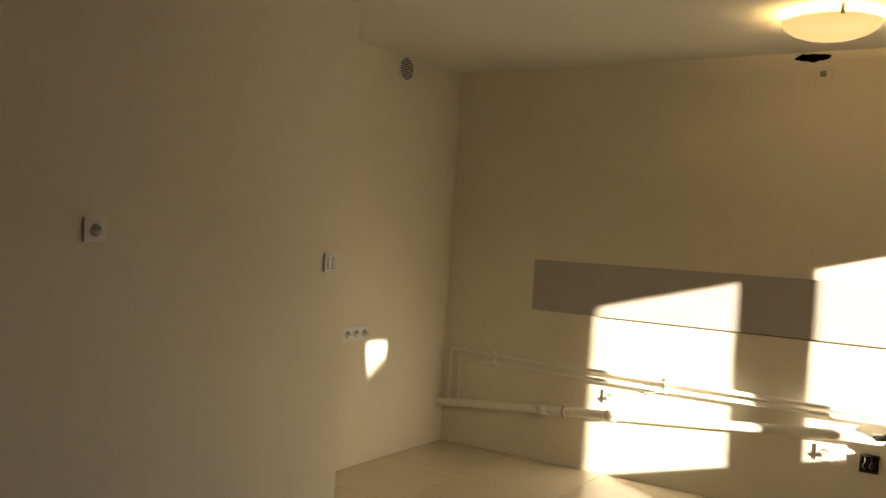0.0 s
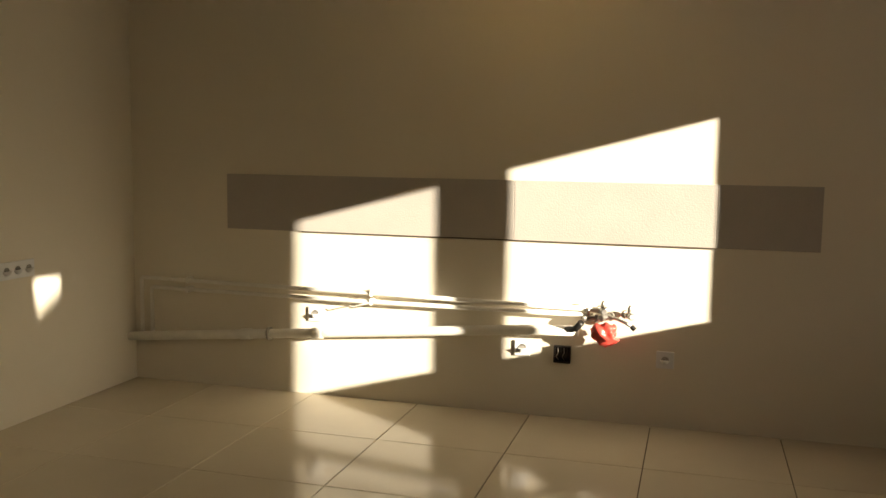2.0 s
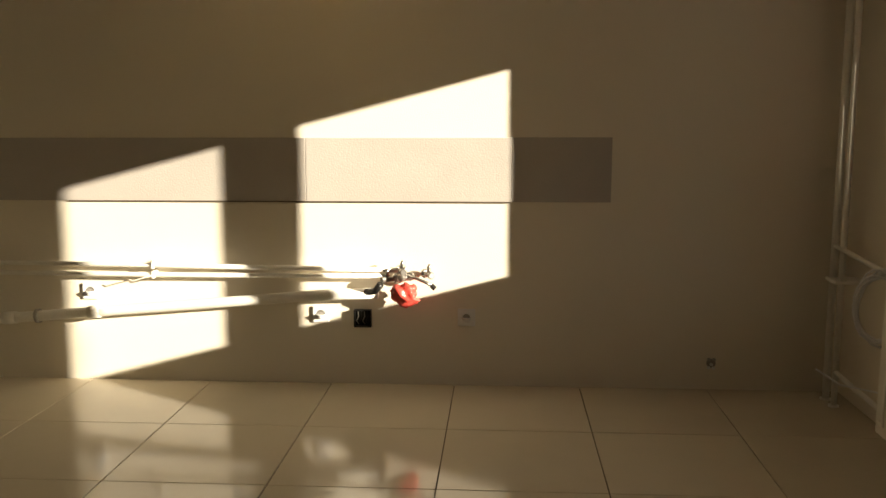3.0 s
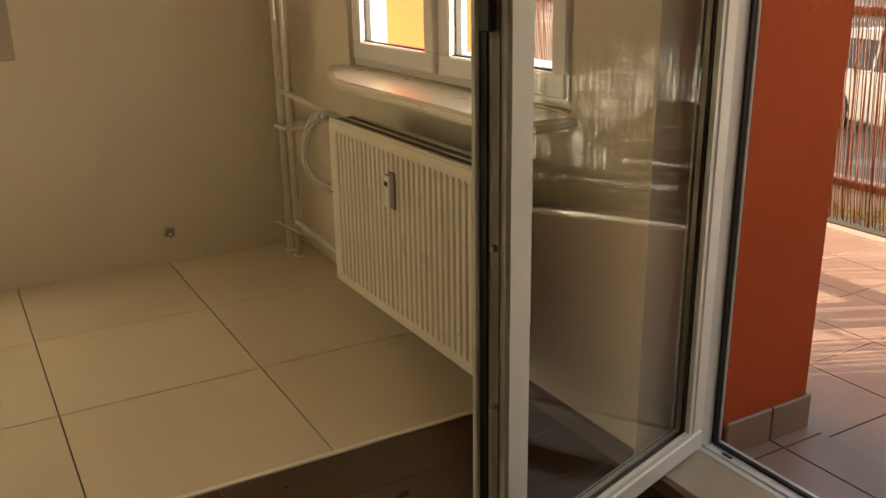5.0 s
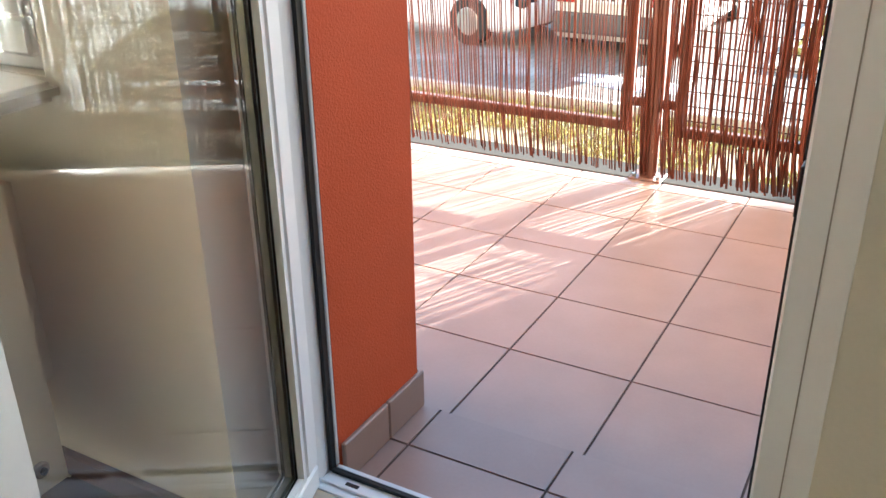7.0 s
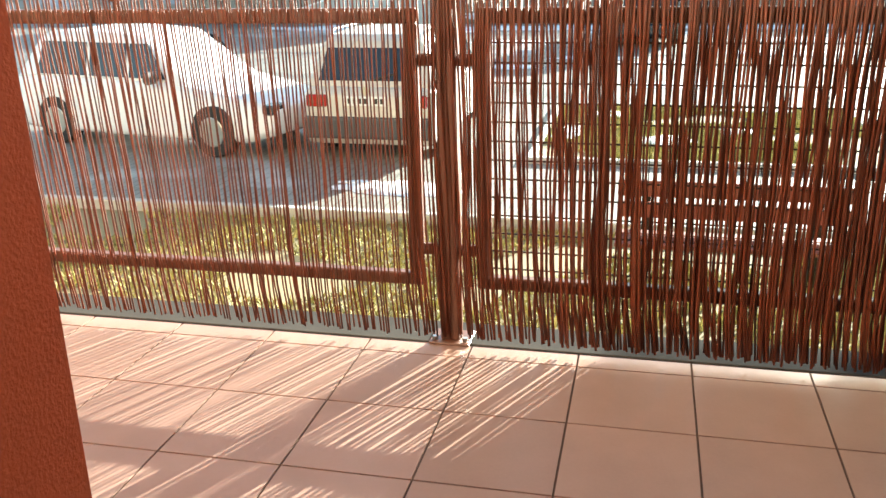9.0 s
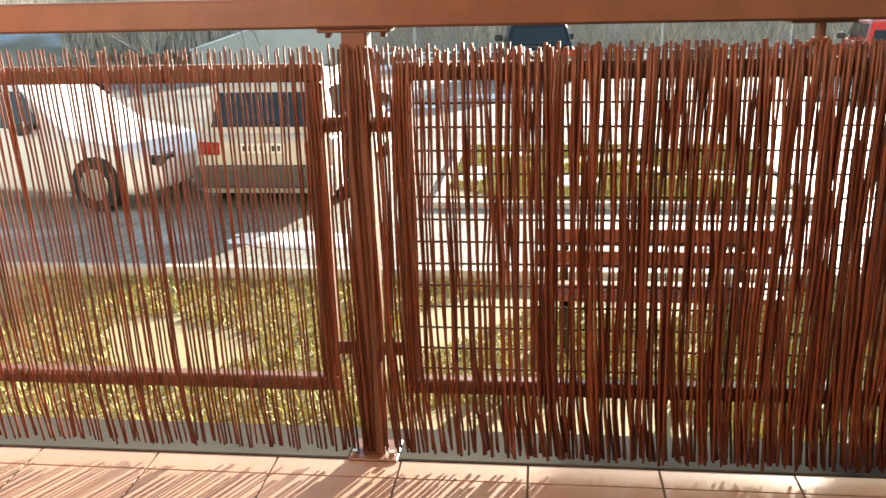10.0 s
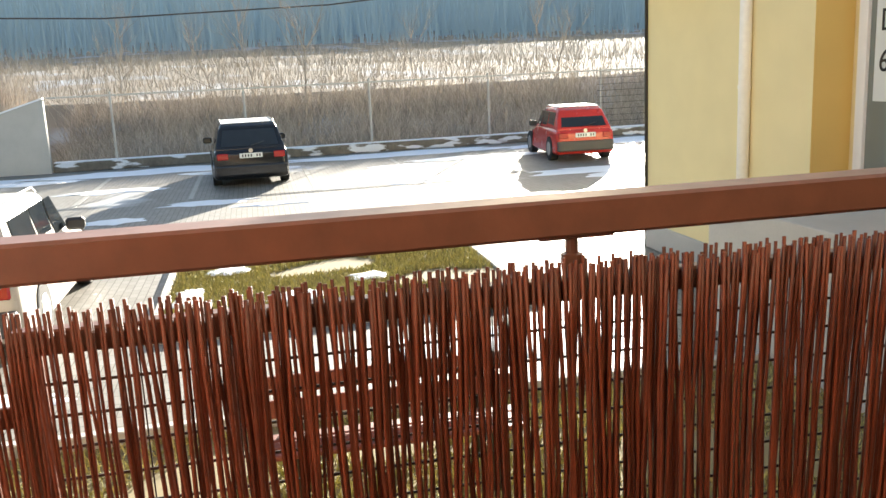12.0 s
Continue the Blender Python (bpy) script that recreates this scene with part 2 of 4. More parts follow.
FACADE = material("beige_render", (0.38, 0.3, 0.21), 0.9, mottle=0.06, scale=2, bump=0.3, bump_scale=150)

# ---- the room: walls, ceiling, floors ----
CEILING, EAST, OUT = 2.345, 4.77, 5.33     # ceiling height, inner and outer face of the window wall
FLOOR_EDGE = 4.17                          # where kitchen tiles meet the wooden floor
HEAD = 2.065                               # top of the window and door openings
WIN = (4.0, 5.357, 0.86)                    # window opening: south end, north end, sill
DOOR = (2.762, 3.70)                       # door opening
FACE = 5.014                               # where the inner wall meets the facade
structure("wall_north", box(-0.2, FACE - 0.002, 6.0, 6.25, -0.3, 2.6), WALL, "white painted kitchen wall", "wall")
structure("wall_west", box(-0.2, 0, -2.2, 6.0, -0.3, 2.6), WALL, "white painted side wall of the kitchen recess", "wall")
structure("wall_partition", box(0.002, 0.5, -2.0, 4.38, 0.0, CEILING - 0.002, 0.004), WALL, "white painted wall block beside the kitchen recess", "wall")
structure("wall_south", box(-0.2, EAST, -2.2, -2.0, -0.3, 2.6), WALL, "plain white wall", "wall")
structure("ceiling", box(-0.2, EAST, -2.2, 6.0, CEILING, 2.6), CEIL, "white painted ceiling", "ceiling")
floor = structure("floor", box(-0.2, 4.93, -2.2, 6.0, -0.3, -0.009), GROUT, "floor base with dark joints", "floor")


def wall_piece(name, x0, x1, spans, mat, label):
    bm = bmesh.new()
    for y0, y1, z0, z1 in spans:
        box(x0, x1, y0, y1, z0, z1, bm=bm)
    return structure(name, bm, mat, label, "wall")


TOP = 2.6
wall_piece("wall_east", EAST, FACE - 0.002, ((-2.2, DOOR[0], -0.3, TOP), (DOOR[0], DOOR[1], HEAD, TOP), (DOOR[0], DOOR[1], -0.3, -0.03), (DOOR[1], WIN[0], -0.3, TOP)),
           WALL, "white painted wall round the balcony door opening")
wall_piece("wall_east_2", EAST, 4.93, ((WIN[0], WIN[1], -0.3, WIN[2]), (WIN[0], WIN[1], HEAD, TOP), (WIN[1], 6.0, -0.3, TOP)), WALL, "white painted wall round the window opening")
wall_piece("facade_pier_1", FACE, OUT, ((3.644, WIN[0], -1.5, 2.3),), ORANGE, "orange rendered pier between balcony door and window")
wall_piece("facade_pier_2", 4.932, OUT, ((WIN[1], 6.0, -1.5, 2.3),), ORANGE, "orange rendered pier beside the window")
wall_piece("facade_apron", 4.932, OUT, ((WIN[0], WIN[1], -1.5, WIN[2]),), FACADE, "beige rendered wall under the window")
wall_piece("facade_lintel_2", 4.932, OUT, ((WIN[0], WIN[1], HEAD, 2.3),), FACADE, "beige rendered lintel over the window")
wall_piece("facade_lintel", FACE, OUT, ((2.722, 3.642, HEAD, 2.3), (2.722, 3.642, -1.5, -0.31)), FACADE, "beige rendered lintel and foot of the door opening")
wall_piece("facade_south", FACE, OUT, ((-2.2, 2.72, -1.5, 2.3),), FACADE, "beige rendered outer wall beside the balcony door")
wall_piece("facade_upper", FACE, OUT, ((-2.2, 6.0, 2.302, 6.0),), FACADE, "beige rendered upper wall")
structure("facade_north", box(FACE, OUT, 6.002, 14.0, -1.5, 6.0), FACADE, "beige rendered outer wall further along", "wall")
structure("upper_floors", box(-0.2, FACE - 0.002, -2.2, 6.25, 2.602, 6.0), FACADE, "upper storeys of the block, beige render", "wall")
bm = box(EAST - 0.02, EAST, 3.702, 4.2, 0.0, 0.056, 0.003)
box(EAST - 0.02, EAST, DOOR[0], 3.7, 0.0, 0.037, 0.003, bm=bm)
box(EAST - 0.02, EAST, -2.0, DOOR[0] - 0.002, 0.0, 0.056, 0.003, bm=bm)
structure("baseboard", bm, WOODTRIM, "brown wooden skirting board along the window wall and door step", "baseboard")
structure("floor_edge_strip", box(0.5, EAST, FLOOR_EDGE - 0.012, FLOOR_EDGE + 0.004, -0.009, 0.003, 0.001), ENAMEL, "pale metal strip between tile and wood floor", "trim")


# ---- wall services of the kitchen ----
band = thing("splashback_strip", "bare beige plaster strip where a splashback was removed", "splashback", (0.61, 5.994, 0.898))
for x0, x1 in ((0.0, 1.62), (1.622, 2.6), (2.602, 3.066)):
    part("strip", box(x0, x1, -0.001, 0.006, 0.0, 0.302, 0.0015), BAND, band)
part("strip_edge", box(0.45, 2.6, -0.004, 0.006, -0.004, -0.0005), GROUT, band, "dark gap under the plaster strip")

supply = thing("water_pipes", "white painted water pipes running along the kitchen wall", "pipe", (0.08, 5.95, 0.25))
part("pipe", tube([(0.0, 0, 0.03), (0.0, 0, 0.34), (0.012, 0, 0.351), (1.4, 0, 0.338), (2.6, 0, 0.325)], 0.0115, 10), PIPE, supply, smooth=True)
part("pipe", tube([(0.066, 0, 0.04), (0.066, 0, 0.288), (0.078, 0, 0.298), (1.4, 0, 0.291), (2.54, 0, 0.296)], 0.0115, 10), PIPE, supply, smooth=True)
for x, z in ((0.3, 0.349), (0.3, 0.296), (1.4, 0.338), (1.4, 0.291)):
    part("clip", box(x - 0.008, x + 0.008, -0.016, 0.05, z - 0.018, z + 0.018, 0.004), PIPE, supply, "painted pipe clip")
part("tie", tube([(1.4, -0.016, 0.345), (1.41, -0.03, 0.37), (1.405, -0.034, 0.385)], 0.003, 6), PIPE, supply)
part("tie", tube([(1.4, -0.016, 0.29), (1.36, -0.03, 0.28), (1.31, -0.032, 0.265), (1.29, -0.03, 0.27)], 0.003, 6), PIPE, supply)
part("elbow", tube([(0.0, 0, 0.03), (0.0, 0.01, 0.012), (-0.02, 0.045, 0.01)], 0.016, 10), PIPE, supply, smooth=True)
drain = thing("drain_pipe", "white sloping plastic drain pipe along the wall", "pipe", (0.0, 5.94, 0.255))
part("pipe", tube([(0.002, 0, 0.0), (0.82, 0, 0.07), (1.15, 0, 0.098), (2.35, 0, 0.2), (2.58, 0, 0.208)], 0.026, 14), PIPE, drain, smooth=True)
for x, z in ((0.72, 0.062), (1.15, 0.098)):
    part("socket", tube([(x, 0, z), (x + 0.06, 0, z + 0.005)], 0.031, 14), PIPE, drain, smooth=True)
part("clamp", tube([(0.885, 0, 0.0755), (0.9, 0, 0.077)], 0.036, 14), METAL, drain, "bare metal pipe clamp", smooth=True)
part("branch", tube([(2.5, 0, 0.206), (2.57, -0.03, 0.225), (2.6, -0.06, 0.262)], [0.018, 0.016, 0.017], 12), BLACK, drain, "black rubber inlet", smooth=True)


def valve(name, at, turn):
    v = thing(name, "chrome angle valve on the water pipe", "valve", at, "valves on the kitchen wall", turn=turn)
    part("body", tube([(0, 0.045, 0), (0, -0.03, 0)], [0.012, 0.016], 10), METAL, v, smooth=True)
    part("outlet", tube([(0, -0.018, 0), (0.0, -0.018, 0.035), (0.006, -0.02, 0.05)], 0.009, 8), METAL, v, smooth=True)
    part("knob", disc((0, -0.03, 0), (0, -1, 0), 0.017, 0.02, 10, bevel=0.004), METAL, v)
    part("collar", disc((0, 0.03, 0), (0, -1, 0), 0.022, 0.012, 12, bevel=0.003), METAL, v)
    return v


valve("angle_valve", (2.69, 5.945, 0.573), 20)
valve("angle_valve", (2.72, 5.93, 0.545), -35)
valve("angle_valve", (2.815, 5.945, 0.556), 30)
valve("angle_valve", (2.64, 5.95, 0.53), -60)
hose = thing("flexible_hose", "short braided steel connection hose ending in a nut", "hose", (2.72, 5.92, 0.55))
part("hose", tube([(0, 0, 0.0), (0.05, -0.03, -0.005), (0.09, -0.035, -0.02), (0.12, -0.04, -0.035)], 0.008, 8), METAL, hose, smooth=True)
part("nut", tube([(0.12, -0.04, -0.035), (0.138, -0.043, -0.05)], 0.013, 6), BLACK, hose)

bm = bmesh.new()
bmesh.ops.create_icosphere(bm, subdivisions=4, radius=1)
for v in bm.verts:
    n = v.co.copy()
    d = 0.75 + 0.4 * noise.noise(n * 1.7) + 0.22 * abs(noise.noise(n * 4.1)) + 0.1 * noise.noise(n * 9)
    v.co = Vector((n.x * 0.075 * d + (0.03 if n.z < -0.2 else 0) * max(n.x, 0), n.y * 0.04 * d, n.z * 0.062 * d))
bag = part("plastic_bag", bm, REDBAG, smooth=True)
bag.matrix_world = pose(2.715, 5.9, 0.468, 0, 12, 0)
tagged(bag, "crumpled red plastic bag tied round the pipe ends", "bag")


def socket(name, at, label, size=0.082, inserts=1, vertical_gap=0.072, facing=180, rocker=False):
    """A flush wall fitting; its local -y looks into the room."""
    s = thing(name, label, "switch" if rocker else "socket", at, turn=facing - 180)
    w = size / 2
    part("plate", box(-w, w + vertical_gap * (inserts - 1), -0.011, 0.0, -w, w, 0.004, segments=2), PLASTIC, s)
    for i in range(inserts):
        x = i * vertical_gap
        if rocker:
            part("rocker", box(-0.026, -0.001, -0.017, -0.008, -0.027, 0.027, 0.003), PLASTIC, s)
            part("rocker", box(0.001, 0.026, -0.019, -0.008, -0.027, 0.027, 0.003), PLASTIC, s)
        else:
            part("rim", tube([(x, -0.011, 0), (x, -0.0135, 0), (x, -0.0135, 0.0001)], 0.0225, 20), PLASTIC, s)
            # Not sunk in: the well's shade is only this disc's grey.
            part("well", disc((x, -0.0136, 0), (0, -1, 0), 0.0185, 0.0004, 20), SHADE, s, "flat grey disc for the shaded socket well")
            for dx in (-0.0065, 0.0065):
                part("hole", disc((x + dx, -0.0141, 0), (0, -1, 0), 0.003, 0.0004, 8), BLACK, s)
            part("pin", disc((x, -0.0141, 0.011), (0, -1, 0), 0.0024, 0.002, 8), METAL, s)
    return s


socket("wall_socket", (3.0, 5.9995, 0.338), "white wall socket low on the kitchen wall", 0.085)
socket("wall_socket", (2.29, 5.9995, 0.345), "white wall socket below the drain pipe", 0.08)
socket("wall_socket", (1.14, 5.9995, 0.448), "white wall socket between the pipes", 0.08)
socket("wall_socket", (0.5005, 3.065, 1.285), "white wall socket at chest height on the wall block", 0.086, facing=270)
socket("light_switch", (0.5005, 4.255, 1.174), "white double light switch near the wall corner", 0.082, facing=270, rocker=True)
socket("triple_socket", (0.0005, 5.0, 0.748), "white triple wall socket in the kitchen recess", 0.084, 3, facing=270)
jb = thing("junction_box", "open black junction box with loose wires", "junction box", (2.497, 5.999, 0.33))
bm = bmesh.new()
for x0, x1, z0, z1 in ((-0.042, 0.042, 0.037, 0.042), (-0.042, 0.042, -0.042, -0.037), (-0.042, -0.037, -0.037, 0.037), (0.037, 0.042, -0.037, 0.037)):
    box(x0, x1, -0.03, 0.0, z0, z1, bm=bm)
box(-0.037, 0.037, -0.004, 0.0, -0.037, 0.037, bm=bm)
part("case", bm, BLACK, jb)
for i in range(4):
    x = -0.024 + 0.015 * i
    part("wire", tube([(x, -0.004, 0.03), (x + 0.005, -0.026, 0.01), (x - 0.006, -0.022, -0.012), (x + 0.004, -0.01, -0.03)], 0.0022, 6), (PIPE, BLACK, METAL, BLACK)[i], jb)
ob = thing("bare_outlet", "uncovered outlet with bare wires near the floor", "outlet", (4.17, 5.999, 0.128))
# The open hole's dim inside is painted as a grey disc.
part("hole", disc((0, 0.0, 0), (0, -1, 0), 0.022, 0.0012, 14), SHADE, ob)
for x, z in ((-0.012, 0.02), (0.012, 0.02), (0.0, -0.004), (0.01, -0.022), (-0.012, -0.02)):
    part("terminal", box(x - 0.007, x + 0.007, -0.014, 0, z - 0.006, z + 0.006, 0.002), METAL if z > 0 else PLASTIC, ob)

# ceiling lamp, its glow comes from the bulb inside the glass bowl
lamp = thing("ceiling_lamp", "lit round frosted glass ceiling lamp with metal clips", "ceiling lamp", (2.33, 5.26, CEILING))
part("base_plate", disc((0, 0, -0.001), (0, 0, -1), 0.11, 0.016, 32, bevel=0.004), ENAMEL, lamp)
bm = bmesh.new()
prof = [(0.2, -0.036), (0.199, -0.041), (0.188, -0.056), (0.16, -0.076), (0.11, -0.095), (0.055, -0.105), (0.0, -0.108)]
N = 48
rings = [[bm.verts.new((r * math.cos(2 * math.pi * k / N), r * math.sin(2 * math.pi * k / N), z)) for k in range(N)] for r, z in prof[:-1]]
tip = bm.verts.new((0, 0, prof[-1][1]))
for a, b in zip(rings, rings[1:]):
    for k in range(N):
        bm.faces.new((a[k], b[k], b[(k + 1) % N], a[(k + 1) % N]))
for k in range(N):
    bm.faces.new((rings[-1][k], tip, rings[-1][(k + 1) % N]))
bowl = part("bowl", bm, LAMPGLASS, lamp, "frosted glass bowl", smooth=True)
for a in (0.9, 3.0, 5.1):
    c, s = math.cos(a) * 0.2, math.sin(a) * 0.2
    part("clip", box(c - 0.008, c + 0.008, s - 0.008, s + 0.008, -0.045, -0.002, 0.003), METAL, lamp)
bulb = new("bulb", bpy.data.lights.new("bulb", "POINT"))
bulb.data.energy, bulb.data.color, bulb.data.shadow_soft_size = 2.2, (1.0, 0.72, 0.36), 0.05
bulb.location = (2.33, 5.26, CEILING - 0.055)
vent = thing("wall_vent", "round slatted white vent high on the kitchen wall", "vent", (0.001, 5.41, 2.268), turn=90)
part("ring", disc((0, 0, 0), (0, -1, 0), 0.075, 0.012, 28, bevel=0.004), PLASTIC, vent)
part("shaft", disc((0, -0.0122, 0), (0, -1, 0), 0.064, 0.0006, 28), BLACK, vent, "dark duct behind the slats")
for k in range(-4, 5):
    w = math.sqrt(0.064 ** 2 - (k * 0.0135) ** 2)
    part("slat", box(-w, w, -0.0148, -0.0122, k * 0.0135 - 0.0024, k * 0.0135 + 0.0024, 0.0006), PLASTIC, vent)
bm = bmesh.new()
rim = [bm.verts.new((0.085 * math.cos(a) * (1 + 0.25 * noise.noise(Vector((a, 0, 3)))), 0, 0.02 * math.sin(a) * (1 + 0.6 * noise.noise(Vector((a * 2, 5, 0)))))) for a in [2 * math.pi * k / 26 for k in range(26)]]
bm.faces.new(rim)
bmesh.ops.solidify(bm, geom=bm.faces[:], thickness=0.003)
hole = part("wall_hole", bm, BLACK)
hole.matrix_world = pose(2.115, 5.998, 2.318)
tagged(hole, "ragged dark hole broken into the wall under the ceiling", "hole")
cover = thing("cover_plate", "painted square cover plate on the wall below the ceiling", "cover plate", (2.17, 5.9995, 2.22))
part("plate", box(-0.042, 0.042, -0.009, 0, -0.048, 0.048, 0.003), WALL, cover)
part("grille", box(-0.013, 0.015, -0.0105, -0.008, -0.002, 0.026, 0.001), SHADE, cover)

# ---- heating ----
risers = thing("heating_risers", "white painted heating risers in the room corner", "pipe", (4.665, 5.87, 0.0))
part("riser", tube([(0, 0, 0), (0, 0, CEILING - 0.001)], 0.016, 12), PIPE, risers, smooth=True)
part("riser", tube([(0.0, -0.1, 0), (0.0, -0.1, CEILING - 0.001)], 0.013, 12), PIPE, risers, smooth=True)
part("collar", disc((0, 0, 0), (0, 0, 1), 0.026, 0.008, 16), PIPE, risers)
part("collar", disc((0, -0.1, 0), (0, 0, 1), 0.023, 0.008, 16), PIPE, risers)
part("feed_pipe", tube([(0, 0, 0.72), (-0.005, -0.12, 0.715), (-0.01, -0.6, 0.69), (-0.06, -0.78, 0.682)], 0.011, 10), PIPE, risers, smooth=True)
part("return_pipe", tube([(0, -0.1, 0.16), (-0.005, -0.3, 0.155), (-0.02, -0.7, 0.16), (-0.075, -0.8, 0.2)], 0.011, 10), PIPE, risers, smooth=True)
part("bracket", box(-0.03, EAST - 4.666, -0.115, 0.015, 0.56, 0.575, 0.003), PIPE, risers)
rad = thing("radiator", "white ribbed steel panel radiator under the window", "radiator", (4.53, 3.97, 0.155))
L, Hh, D = 1.04, 0.575, 0.1
ribs = 31
bm = bmesh.new()
step = (L - 0.05) / ribs
pts = []
for i in range(ribs):
    y = 0.025 + i * step
    pts += [(y, 0.0), (y + step * 0.5, 0.0), (y + step * 0.62, 0.0075), (y + step * 0.88, 0.0075)]
pts = [(0.0, 0.0)] + pts + [(L, 0.0)]
cols = []
for y, d in pts:
    cols.append([bm.verts.new((d0, y, z)) for d0, z in ((0.004, 0.0), (0.0, 0.006), (0.0, 0.034), (d, 0.046), (d, Hh - 0.046), (0.0, Hh - 0.034), (0.0, Hh - 0.006), (0.004, Hh))])
for a, b in zip(cols, cols[1:]):
    for k in range(7):
        bm.faces.new((a[k], a[k + 1], b[k + 1], b[k]))
part("front_panel", bm, ENAMEL, rad)
part("back_panel", box(D - 0.01, D, 0.01, L - 0.01, 0.01, Hh - 0.01, 0.004), ENAMEL, rad)
part("convector", box(0.02, D - 0.015, 0.02, L - 0.02, 0.03, Hh - 0.03), GREYMETAL, rad, "grey convector sheet")
for y in (0.0, L - 0.004):
    part("side_panel", box(0.004, D, y, y + 0.004, 0.0, Hh), ENAMEL, rad)
    for z in (0.05, Hh - 0.042):
        s = -1 if y == 0 else 1
        part("plug", disc((0.05, y if s < 0 else y + 0.004, z), (0, s, 0), 0.016, 0.008, 16, bevel=0.003), METAL, rad)
        part("plug_core", disc((0.05, (y if s < 0 else y + 0.004) + s * 0.008, z), (0, s, 0), 0.007, 0.004, 8), BLACK, rad)
part("top_frame", box(0.001, 0.016, 0, L, Hh - 0.002, Hh + 0.004, 0.002), ENAMEL, rad)
part("top_frame", box(D - 0.014, D, 0, L, Hh - 0.002, Hh + 0.004, 0.002), ENAMEL, rad)
part("top_frame", box(0.048, 0.054, 0.012, L - 0.012, Hh - 0.002, Hh + 0.003), ENAMEL, rad)
for i in range(52):
    y = 0.014 + i * (L - 0.03) / 51
    part("grille_bar", box(0.014, D - 0.012, y, y + 0.006, Hh - 0.008, Hh), GREYMETAL, rad)
for y in (0.2, L - 0.2):
    part("bracket", box(D - 0.002, EAST - 4.531, y - 0.015, y + 0.015, 0.08, Hh - 0.08), ENAMEL, rad)
alloc = thing("heat_meter", "small white heat cost meter clipped on the radiator", "meter", (4.53, 4.54, 0.53))
part("case", box(-0.022, -0.001, -0.017, 0.017, 0.0, 0.1, 0.005, segments=2), PLASTIC, alloc)
part("display", box(-0.0232, -0.0218, -0.01, 0.01, 0.066, 0.08), BLACK, alloc, "dark display")
part("back_plate", box(-0.006, 0.0085, -0.02, 0.02, -0.006, 0.105, 0.002), GREYMETAL, alloc)
coil = thing("cable_coil", "loose coil of white cable hung on the radiator pipe", "cable", (4.57, 5.125, 0.59))
for i in range(6):
    pts = []
    for k in range(29):
        a = 2 * math.pi * k / 24 + 0.7 * i
        wob = 1 + 0.07 * math.sin(2 * a + 1.7 * i) + 0.03 * (i % 3)
        u, v = 0.09 * wob * math.cos(a), 0.008 * (i - 2.5) + 0.012 * math.sin(2 * a + i)
        pts.append((0.83 * u + 0.5 * v, -0.5 * u + 0.83 * v, 0.128 * wob * math.sin(a) + 0.01 * math.sin(3 * a + i)))
    part("loop", tube(pts, 0.0046, 6, caps=True), PLASTIC, coil, smooth=True)
part("binding", tube([(-0.01, 0.0, 0.118), (0.0, 0.004, 0.15)], 0.014, 10), PLASTIC, coil, smooth=True)
part("tail", tube([(0.1, 0.05, -0.36), (0.07, 0.16, -0.37), (0.03, 0.42, -0.42), (0.0, 0.62, -0.41)], 0.004, 6), PLASTIC, coil, smooth=True)

# ---- window ----
win = tagged(thing("window_1", "white plastic two-sash window with deep sill", "window", (4.79, 4.0, 0.86)), kind="structure")
W, Hw = WIN[1] - WIN[0], HEAD - WIN[2]


def ring(x0, x1, y0, y1, z0, z1, w, bevel=0.004):
    """A rectangular frame in a plane across x, with bars of width w."""
    bm = bmesh.new()
    for a, b, c, d in ((y0, y1, z0, z0 + w), (y0, y1, z1 - w, z1), (y0, y0 + w, z0 + w, z1 - w), (y1 - w, y1, z0 + w, z1 - w)):
        box(x0, x1, a, b, c, d, bevel, bm=bm)
    return bm


part("window_frame", ring(0.0, 0.07, 0.002, W - 0.002, 0.002, Hw - 0.002, 0.045), PLASTIC, win)
part("mullion", box(0.002, 0.068, 0.662, 0.73, 0.045, Hw - 0.045, 0.003), PLASTIC, win)
for y0, y1 in ((0.03, 0.68), (0.712, W - 0.03)):
    sash = part("sash", ring(-0.018, 0.05, y0, y1, 0.028, Hw - 0.03, 0.064, 0.006), PLASTIC, win)
    part("gasket", ring(0.008, 0.03, y0 + 0.063, y1 - 0.063, 0.091, Hw - 0.093, 0.005, 0.001), GASKET, sash)
    pane = part("pane", box(0.016, 0.02, y0 + 0.062, y1 - 0.062, 0.09, Hw - 0.092), GLASS, sash)
    pane.visible_shadow = False
part("handle_base", box(-0.03, -0.018, 0.715, 0.745, 0.35, 0.43, 0.004), PLASTIC, win)
part("handle", box(-0.055, -0.03, 0.718, 0.742, 0.3, 0.42, 0.006), PLASTIC, win)
part("blind_cord", tube([(-0.022, 1.32, 0.75), (-0.024, 1.318, 0.4), (-0.03, 1.315, 0.27), (-0.024, 1.33, 0.23)], 0.003, 6), PLASTIC, win, "hanging white blind cord")
bm = bmesh.new()
face = bm.faces.new([bm.verts.new((x, y, 0.824)) for x, y in ((4.81, 4.002), (EAST, 4.002), (EAST - 0.002, 3.97), (4.57, 3.97), (4.565, 4.0), (4.565, 4.98), (4.575, 5.06), (4.7, 5.42), (EAST - 0.002, 5.43), (EAST, 5.355), (4.81, 5.355))])
up = bmesh.ops.extrude_face_region(bm, geom=[face])["geom"]
bmesh.ops.translate(bm, verts=[v for v in up if isinstance(v, bmesh.types.BMVert)], vec=(0, 0, 0.033))
bmesh.ops.recalc_face_normals(bm, faces=bm.faces)
